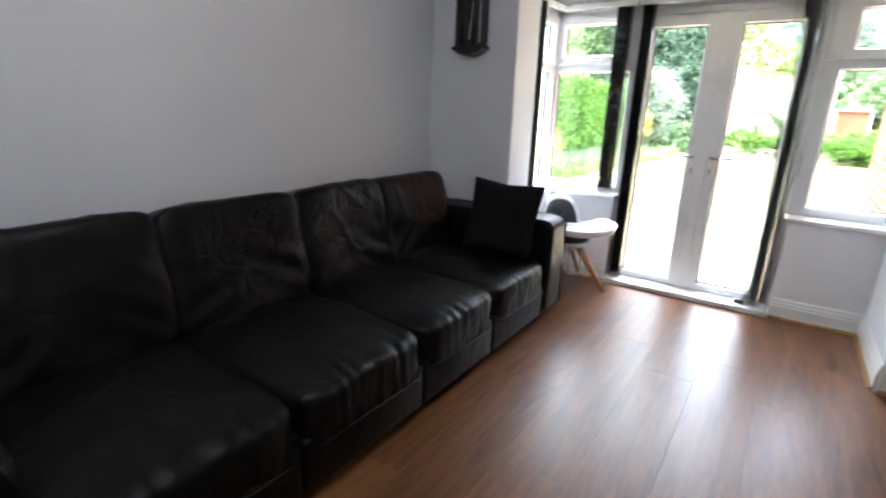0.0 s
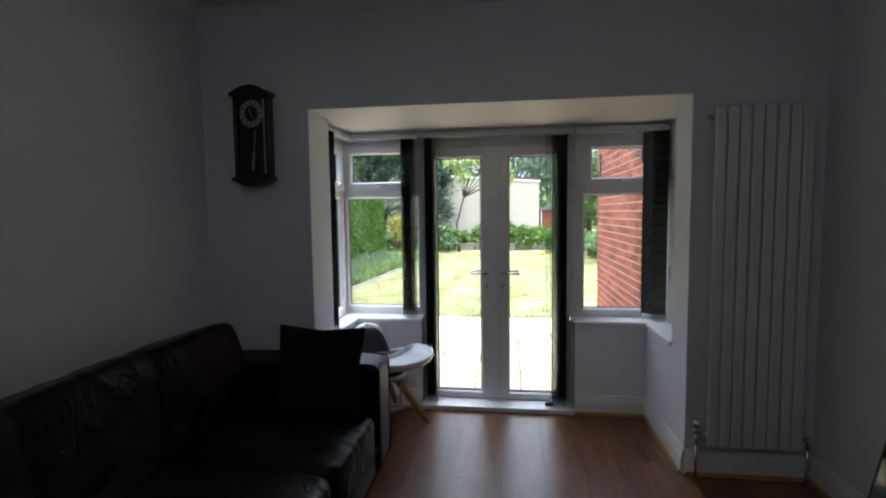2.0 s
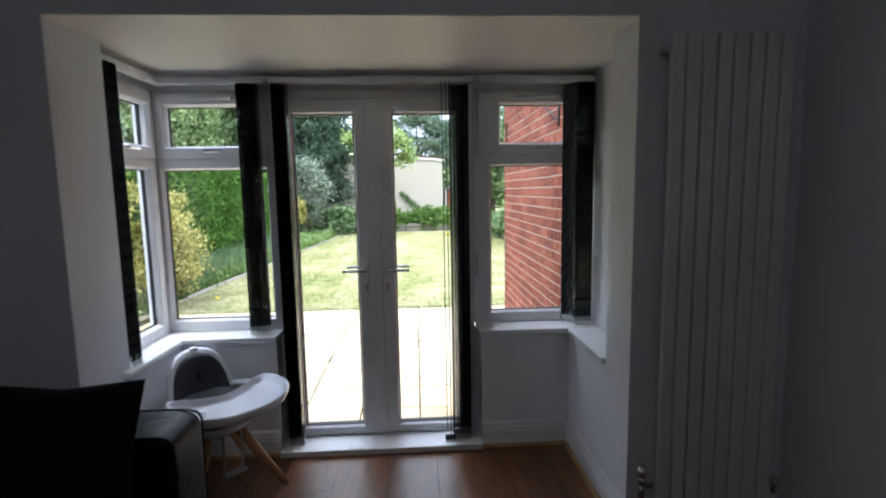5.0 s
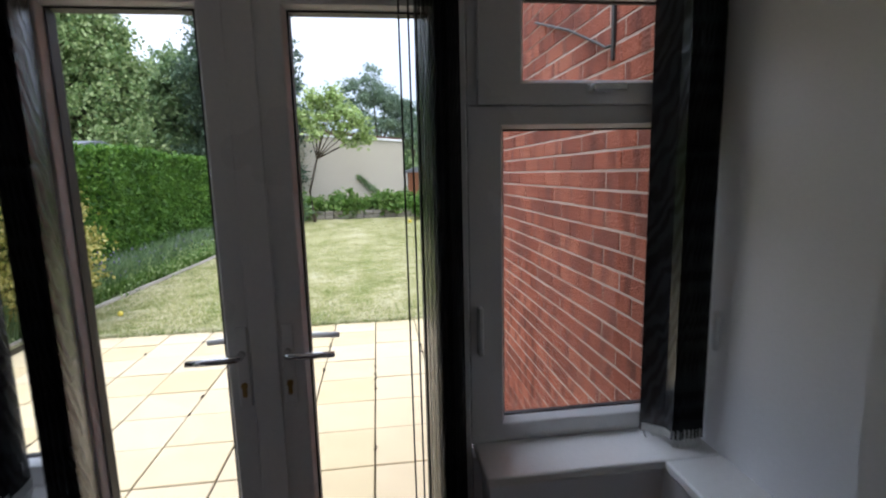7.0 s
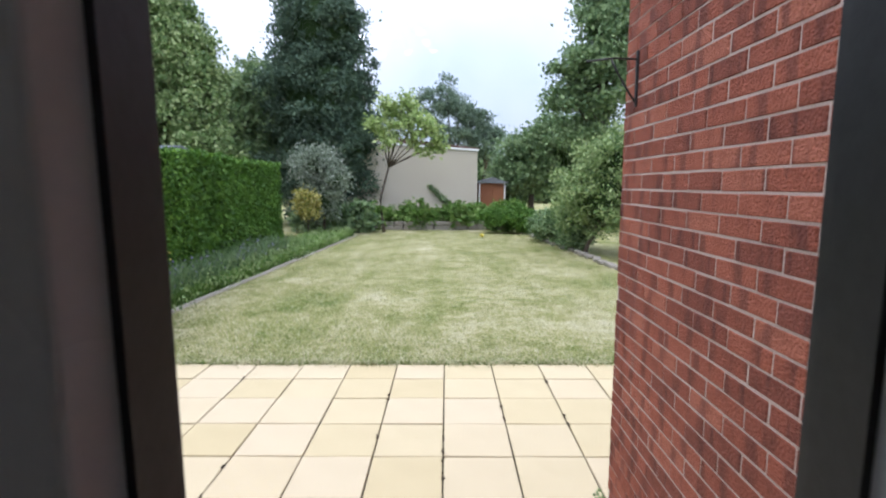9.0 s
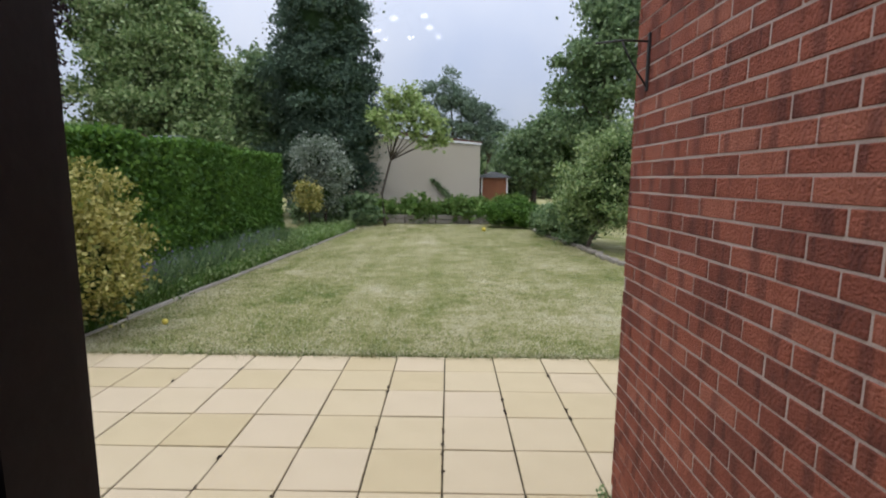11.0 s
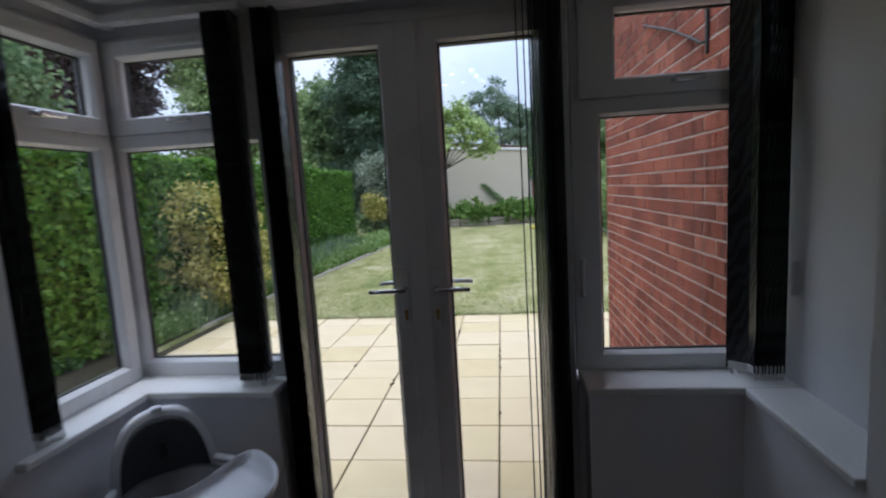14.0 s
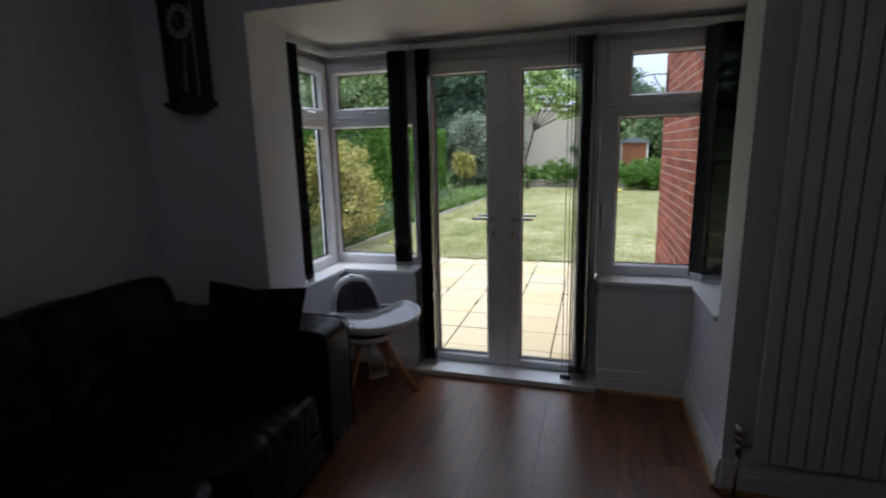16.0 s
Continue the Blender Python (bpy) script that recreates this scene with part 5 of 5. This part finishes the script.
blades("grass_fringe", fringe_area, 7000, 0.055, 0.004, STRAW, "ragged dry grass along the patio edge", 32, bend=0.9)
blades("border_grass", border_area, 34000, 0.27, 0.006, LEAF_GRASS, "long green grass and weeds in the border", 33, bend=0.6)
blades("border_weeds", lambda r, n: np.stack([-2.4 + 0.6 * r.random(n), 4.2 + 8 * r.random(n)], 1), 9000, 0.55, 0.008, LEAF_MID, "taller weeds and stems before the hedge", 34, bend=0.45)

wr = np.random.default_rng(15)
wc = border_area(wr, 420)
wpt = (np.c_[wc, PZ + 0.04 + 0.22 * wr.random(420)][:, None, :] + wr.normal(size=(420, 26, 3)) * np.array([0.10, 0.12, 0.07])).reshape(-1, 3)
tagged(new("leafy_weeds", leaf_mesh("leafy_weeds", wpt[wpt[:, 2] > PZ], 0.035, LEAF_GREEN, 16, 1.8)), "light green leafy weeds among the border grass", "weeds", "", "stuff")

flower = leaf_material("lilac_petals", [(0.1, (0.16, 0.13, 0.26)), (0.9, (0.36, 0.30, 0.48))])
fr = np.random.default_rng(5)
fl = new("border_flowers", leaf_mesh("border_flowers", np.stack([-2.3 + 0.7 * fr.random(260), 5.5 + 6 * fr.random(260), PZ + 0.3 + 0.35 * fr.random(260)], 1), 0.035, flower, 6, 1.1))
tagged(fl, "small lilac flowers among the weeds", "flowers", "", "stuff")

plant("variegated_bush", (-2.05, 5.2, PZ), [(-2.1, 5.2, 0.55, 0.75, 0.85, 0.75), (-2.05, 5.0, 1.15, 0.55, 0.6, 0.5), (-2.25, 5.7, 0.9, 0.6, 0.6, 0.7), (-1.75, 5.0, 0.4, 0.45, 0.5, 0.55)], LEAF_YELLOW, 420, 34, 0.10, 0.055, "rounded bush with yellow-edged leaves beside the hedge", "bush", 41, 0.04, bare=0.25, core=0.62)
plant("variegated_bush", (-2.45, 16.4, PZ), [(-2.45, 16.4, 0.95, 0.34, 0.32, 0.36), (-2.35, 16.3, 0.6, 0.25, 0.25, 0.22)], LEAF_YELLOW, 60, 20, 0.11, 0.10, "small yellow-green shrub on a thin stem", "bush", 42, 0.03, bare=0.5)
plant("pale_bush", (-2.1, 17.4, PZ), [(-2.35, 17.4, 2.15, 0.85, 0.8, 0.70), (-1.75, 17.3, 1.7, 0.55, 0.6, 0.6), (-2.2, 17.3, 1.0, 0.8, 0.7, 0.7)], LEAF_WHITE, 230, 26, 0.16, 0.085, "shrub with white-edged leaves at the end of the hedge", "bush", 43, 0.06, bare=0.3, core=0.6)
conifer = [(-3.3, 22.5, 2.4, 2.4, 2.2, 2.6), (-3.3, 22.5, 5.4, 2.35, 2.2, 2.4), (-3.3, 22.5, 8.2, 1.9, 1.8, 2.2), (-3.25, 22.5, 10.6, 1.25, 1.2, 1.9), (-3.2, 22.5, 12.6, 0.7, 0.7, 1.5), (-1.9, 22.0, 3.6, 1.0, 1.0, 1.5)]
plant("conifer_tree", (-3.3, 22.5, PZ), conifer, LEAF_DARK, 1000, 44, 0.24, 0.15, "tall dark green conifer", "tree", 44, 0.25, bare=0.3, core=0.78, fine=3.0)
plant("small_tree", (-0.12, 18.46, PZ), [(-0.25, 18.5, 3.75, 0.38, 0.4, 0.42), (0.25, 18.6, 4.35, 0.42, 0.4, 0.36), (0.85, 18.5, 4.3, 0.36, 0.4, 0.40), (1.25, 18.4, 3.85, 0.42, 0.4, 0.34), (1.75, 18.5, 3.35, 0.38, 0.4, 0.30), (0.6, 18.4, 3.6, 0.45, 0.4, 0.36), (2.0, 18.5, 2.95, 0.28, 0.3, 0.24), (1.15, 18.3, 3.15, 0.36, 0.35, 0.24), (0.1, 18.3, 3.15, 0.32, 0.35, 0.26), (1.45, 18.6, 2.75, 0.26, 0.3, 0.20), (0.75, 18.5, 4.75, 0.16, 0.2, 0.2)], LEAF_LIME, 92, 15, 0.15, 0.16, "young tree with a thin crooked trunk and fresh green leaves", "tree", 45, 0.052, (-0.42, 0), 0.62, fine=2.6)
plant("broadleaf_tree", (-8.6, 18.5, PZ), [(-8.8, 18.5, 4.2, 2.3, 2.0, 1.7), (-7.1, 18.5, 5.4, 1.0, 1.2, 1.3), (-9.8, 19.0, 6.8, 1.6, 1.6, 1.3), (-6.7, 18.0, 3.2, 1.0, 1.1, 1.3), (-8.3, 18.7, 8.3, 0.9, 1.0, 1.5), (-7.5, 18.6, 7.2, 0.7, 0.9, 1.2), (-6.5, 18.3, 4.6, 0.5, 0.7, 0.6), (-9.2, 18.8, 9.4, 0.8, 0.9, 1.1), (-8.4, 18.3, 6.2, 1.2, 1.0, 0.9), (-6.9, 18.5, 6.6, 0.4, 0.6, 0.8)], LEAF_GREEN, 400, 40, 0.26, 0.19, "tall leafy green tree beyond the hedge", "tree", 46, 0.22, fine=4.0)
plant("broadleaf_tree", (-6.6, 24, PZ), [(-6.8, 24, 3.8, 2.0, 1.8, 2.2), (-6.2, 24, 5.8, 1.6, 1.5, 1.5), (-8.0, 24.5, 4.5, 1.6, 1.6, 1.6)], LEAF_MID, 420, 40, 0.28, 0.19, "dark leafy tree beyond the hedge", "tree", 47, 0.2, core=0.6)
plant("purple_tree", (-14.5, 17, PZ), [(-14.5, 17, 5.5, 2.8, 2.4, 2.4), (-13.4, 17, 7.8, 2.2, 2.0, 2.0), (-12.8, 16.5, 4.2, 1.5, 1.4, 1.6), (-16, 17, 8, 2, 2, 2)], LEAF_PURPLE, 400, 40, 0.32, 0.19, "large purple-leaved tree beyond the hedge", "tree", 48, 0.3, fine=3.5)
plant("broadleaf_tree", (-12, 9, PZ), [(-12, 9, 4.0, 2.2, 2.4, 2.0), (-11.5, 8, 5.8, 1.8, 1.8, 1.6), (-12.5, 11, 5.0, 1.8, 1.8, 1.8)], LEAF_MID, 360, 36, 0.30, 0.19, "leafy tree over the neighbouring garden", "tree", 49, 0.22, core=0.55)
plant("broadleaf_tree", (-9.5, 2.5, PZ), [(-9.5, 2.5, 3.6, 1.9, 2.0, 1.6), (-9.2, 3.5, 5.0, 1.5, 1.5, 1.3)], LEAF_MID, 260, 34, 0.28, 0.17, "leafy tree over the neighbouring garden", "tree", 50, 0.2, core=0.5)
plant("large_shrub", (5.9, 12.6, PZ), [(6.35, 12.6, 1.35, 1.05, 1.4, 1.25), (6.7, 12.2, 2.15, 0.95, 1.1, 0.85), (5.95, 13.4, 0.7, 0.6, 0.8, 0.75), (7.5, 11.2, 1.4, 1.1, 1.1, 1.5)], LEAF_GREEN, 520, 38, 0.15, 0.075, "large rounded green shrub beside the lawn", "bush", 51, 0.06, bare=0.3, core=0.68)
plant("low_shrub", (4.7, 18.3, PZ), [(4.5, 18.3, 0.25, 0.9, 0.7, 0.5), (5.2, 18.0, 0.15, 0.6, 0.6, 0.45)], LEAF_HEDGE, 160, 30, 0.11, 0.08, "low rounded shrub at the end of the lawn", "bush", 52, core=0.6)
plant("low_shrub", (5.6, 15.3, PZ), [(5.6, 15.3, 0.2, 0.6, 1.2, 0.6), (5.9, 13.6, 0.2, 0.5, 0.9, 0.6)], LEAF_MID, 170, 30, 0.11, 0.075, "spreading green shrub beside the lawn", "bush", 53, core=0.6)
plant("broadleaf_tree", (9.0, 20.5, PZ), [(8.8, 20.5, 5.2, 1.6, 1.6, 1.3), (9.6, 20.5, 7.4, 2.0, 1.8, 1.5), (7.5, 20.2, 6.3, 1.0, 1.0, 0.6), (7.3, 20.3, 4.9, 0.9, 0.9, 0.5), (8.1, 20.4, 7.9, 0.8, 0.8, 0.6), (8.9, 21, 9.4, 1.4, 1.4, 1.2), (8.0, 20.6, 3.6, 1.1, 1.0, 0.7)], LEAF_MID, 260, 36, 0.27, 0.19, "tall dark leafy tree behind the shrubs", "tree", 54, 0.22, fine=3.5)
plant("broadleaf_tree", (6.8, 26, PZ), [(6.6, 26, 2.6, 1.6, 1.5, 1.7), (8.2, 26, 3.4, 1.8, 1.6, 1.7), (5.7, 27, 1.6, 0.9, 1.0, 1.5)], LEAF_MID, 380, 38, 0.25, 0.17, "leafy trees at the end of the garden", "tree", 55, 0.18, core=0.6)
plant("poplar_tree", (2.5, 42, PZ), [(2.4, 42, 6.4, 2.2, 1.6, 2.2), (2.3, 42, 9.0, 1.0, 1.0, 1.6), (0.7, 42, 8.2, 0.9, 0.8, 1.3), (3.8, 42, 8.0, 0.9, 0.8, 1.3), (4.4, 42, 6.2, 0.9, 0.8, 1.4)], LEAF_BLUE, 190, 34, 0.26, 0.17, "far grey-green tree above the rooftop", "tree", 56, 0.2)
plant("poplar_tree", (5.4, 42, PZ), [(5.4, 42, 5.0, 1.3, 1.1, 1.7), (5.3, 42, 6.9, 0.7, 0.7, 1.1), (6.4, 42, 5.6, 0.6, 0.6, 0.8)], LEAF_BLUE, 95, 34, 0.28, 0.18, "far grey-green tree above the rooftop", "tree", 57, 0.18)
wp = crown_points([(x, 50 + 4 * math.sin(x), 1.8 + 0.8 * math.sin(x * 0.7), 2.6, 1.5, 2.6 + math.sin(x * 1.3)) for x in range(-42, 44, 3)], 2600, 16, 0.5, 61)
tagged(new("far_woods", leaf_mesh("far_woods", wp, 0.5, LEAF_MID, 62)), "far belt of trees", "trees", "", "stuff")
# added slab whose dark colour stands for shade between the far trees
setting("backdrop", boxes((-70, 70, 58, 60, -1, 3.5)), FOLIAGE_SHADE, "plain slab in a dark shade colour behind the far trees")

# bed at the end of the lawn
bed = thing("retaining_wall", pose(0, 0, 0), "low rough stone wall before the end bed", "", "", "structure")
rs = random.Random(9)
x = -1.4
while x < 4.6:
    w = rs.uniform(0.28, 0.5)
    for z, hgt in ((PZ - 0.03, 0.18), (PZ + 0.16, 0.16)):
        part("stone", boxes((0, w - 0.02, 0, 0.25, 0, hgt), bevel=0.025, seg=2), STONE, bed, m=pose(x + rs.uniform(-0.02, 0.02), 19.5 + rs.uniform(-0.03, 0.03), z, 0, 0, rs.uniform(-3, 3)))
    x += w
setting("end_bed", boxes((-3.0, 8.0, 19.7, 21.6, PZ - 0.1, PZ + 0.24)), SOIL, "raised bed of dark soil")
bp = crown_points([(-1.6 + 0.55 * k, 20.0 + 0.35 * math.sin(k * 2.1), PZ + 0.55, 0.42, 0.4, 0.42 + 0.12 * math.sin(k * 1.7)) for k in range(13)], 420, 22, 0.12, 63)
tagged(new("bed_plants", leaf_mesh("bed_plants", bp, 0.11, LEAF_GRASS, 64)), "leafy plants and weeds filling the end bed", "plants", "", "stuff")
bp2 = crown_points([(-3.2 + 0.4 * k, 18.6, PZ + 0.5, 0.4, 0.5, 0.6) for k in range(7)], 200, 24, 0.14, 65)
tagged(new("corner_plants", leaf_mesh("corner_plants", bp2, 0.12, LEAF_MID, 66)), "dark leafy plants round the foot of the small tree", "plants", "", "stuff")
border_stones = thing("edging_stones", pose(0, 0, 0), "pale rough stones edging the lawn", "", "", "structure")
for k in range(18):
    t = k / 17
    part("stone", boxes((-0.09, 0.09, -0.17, 0.17, 0, 0.10), bevel=0.03, seg=2), STONE, border_stones, m=pose(6.02 - 0.72 * t + rs.uniform(-0.05, 0.05), 9.6 + 7.6 * t, PZ - 0.03, rs.uniform(-5, 5), rs.uniform(-5, 5), rs.uniform(-25, 25)))


vr = np.random.default_rng(71)
vt = vr.random(500)
vine = np.stack([1.5 + 1.0 * vt + 0.07 * vr.normal(size=500), 21.9 + 0.04 * vr.normal(size=500), 1.45 - 0.95 * vt + 0.06 * vr.normal(size=500)], 1)
tagged(new("wall_climber", leaf_mesh("wall_climber", vine, 0.06, LEAF_MID, 72)), "dark climbing plant straggling over the cream wall", "plant", "", "stuff")
mr_ = np.random.default_rng(73)
spots = np.concatenate([np.stack([2.25 + SXP * mr_.integers(-7, 3) + 0.006 * mr_.normal(size=14), np.full(14, SY0 + SYP * (mr_.random() * 6 - 4)) + 0.02 * mr_.normal(size=14), np.full(14, PZ + 0.002) + 0.003 * mr_.random(14)], 1) for _ in range(34)])
spots = spots[(spots[:, 0] < HX - 0.03) | (spots[:, 1] > HY + 0.05)]
tagged(new("joint_debris", leaf_mesh("joint_debris", spots, 0.013, BARK, 74, 1.3)), "dark moss and leaf litter caught in the patio joints", "litter", "", "stuff")
wr_ = np.random.default_rng(75)
weeds = np.concatenate([np.stack([np.full(60, HX - 0.02) - 0.05 * wr_.random(60), 2.2 + 0.2 * wr_.random(60), PZ + 0.08 * wr_.random(60)], 1)])
tagged(new("wall_foot_weed", leaf_mesh("wall_foot_weed", weeds, 0.018, LEAF_MID, 76)), "small weed growing at the foot of the brick wall", "plant", "", "stuff")


# ---- buildings beyond the lawn ----
def outbuilding():
    h = thing("garage_building", pose(0, 0, 0), "low cream-rendered garage with a brown tiled edge", "building")
    def slab_of(pts, y0, y1):
        bm = bmesh.new()
        f, b = [bm.verts.new((x, y0, z)) for x, z in pts], [bm.verts.new((x, y1, z)) for x, z in pts]
        for i in range(len(pts)):
            bm.faces.new((f[i], f[(i + 1) % len(pts)], b[(i + 1) % len(pts)], b[i]))
        bm.faces.new(f); bm.faces.new(b[::-1])
        bmesh.ops.recalc_face_normals(bm, faces=bm.faces)
        return bm
    part("wall", slab_of([(-4.2, PZ - 0.2), (3.65, PZ - 0.2), (3.65, 2.95), (-4.2, 3.55)], 22.0, 29.0), RENDER, h, "cream rendered wall")
    part("fascia", slab_of([(-4.2, 3.552), (3.70, 2.952), (3.70, 3.05), (-4.2, 3.65)], 21.94, 22.06), GLOSS, h, "white fascia")
    part("roof", slab_of([(-4.2, 3.652), (3.72, 3.052), (3.72, 3.10), (0.4, 3.50), (-4.2, 3.90)], 21.97, 29.1), ROOFTILE, h, "brown tiled roof edge")
    return h


outbuilding()


def little_shed(m, w, d, z_eave, z_ridge, roof, wall, label, doors=True):
    s = thing("garden_shed", m, label, "shed")
    part("body", boxes((0, w, 0.06, d, 0, z_eave)), wall, s)
    if doors:
        for k in range(2):
            dd = part("door", boxes((0.08 + k * (w / 2 - 0.05), w / 2 - 0.02 + k * (w / 2 - 0.05), 0.03, 0.0595, 0.05, z_eave - 0.15), bevel=0.006), REDWOOD, s, "red-brown boarded door")
        for k in (0.0, w - 0.07):
            part("post", boxes((k, k + 0.07, -0.01, 0.0595, 0, z_eave), bevel=0.004), GLOSS, s, "white corner post")
    bm = bmesh.new()
    prof = [(-0.12, z_eave), (w + 0.12, z_eave), (w + 0.12, z_eave + 0.05), (w / 2, z_ridge), (-0.12, z_eave + 0.05)]
    f, b = [bm.verts.new((x, -0.12, z)) for x, z in prof], [bm.verts.new((x, d + 0.1, z)) for x, z in prof]
    for i in range(len(prof)):
        bm.faces.new((f[i], f[(i + 1) % 5], b[(i + 1) % 5], b[i]))
    bm.faces.new(f); bm.faces.new(b[::-1])
    bmesh.ops.recalc_face_normals(bm, faces=bm.faces)
    part("roof", bm, roof, s, "low grey roof")
    return s


little_shed(pose(3.85, 24.0, PZ), 1.3, 2.2, 1.85, 2.15, SLATE, REDWOOD, "small red-brown shed with a grey roof and white posts")
little_shed(pose(-6.0, 10.9, PZ, 0, 0, 90), 3.0, 2.6, 2.72, 2.95, ROOFTILE, REDWOOD, "red-brown neighbouring shed seen over the hedge", False)
little_shed(pose(-6.0, 14.0, PZ, 0, 0, 90), 2.2, 2.6, 2.78, 3.0, SLATE, GLOSS, "pale neighbouring shed seen over the hedge", False)

for nm, p, r, mt, lb in (("ball", (3.5, 16.8, PZ + 0.05), 0.07, YELLOW, "small yellow ball lying on the lawn"), ("ball", (-1.15, 5.57, PZ + 0.015), 0.035, YELLOW, "small pale yellow ball lying on the lawn")):
    bm = bmesh.new()
    bmesh.ops.create_uvsphere(bm, u_segments=20, v_segments=14, radius=r)
    for v in bm.verts:
        v.co *= 1 + 0.02 * noise.noise(v.co * 60)
    solid(nm, bm, mt, lb, "ball", smooth=True, m=pose(*p))

# ---- floor boards ----
floor = setting("floor", boxes((XL - 0.1, XR + 0.1, YB - 0.1, YF + 0.001, -0.12, -0.012), (BX0 - 0.02, BX1 + 0.02, YF + 0.0015, -0.08, -0.12, -0.0122)), OLDWOOD, "dark underlay in the joints of the floor")
pw, pl = 0.262, 1.38
rp = random.Random(12)
shared = {}


def plank(x0, x1, y0, y1):
    key = (round(x1 - x0, 3), round(y1 - y0, 3))
    if key not in shared:
        w, d = (x1 - x0 - 0.0006) / 2, (y1 - y0 - 0.0006) / 2
        shared[key] = finish("plank", boxes((-w, w, -d, d, -0.012, 0.0), bevel=0.0005), FLOORWOOD)
    piece("plank", shared[key], floor, pose((x0 + x1) / 2, (y0 + y1) / 2, 0))


k = -6
while 1.812 + k * pw < XR:
    x0, x1 = max(XL, 1.812 + k * pw), min(XR, 1.812 + (k + 1) * pw)
    stop = -0.165 if x1 > BX0 + 0.01 and x0 < BX1 - 0.01 else YF
    y = YB - rp.choice((0.15, 0.45, 0.75, 1.05))
    while y < stop - 0.02:
        plank(x0, x1, max(y, YB), min(y + pl, stop))
        y += pl
    k += 1
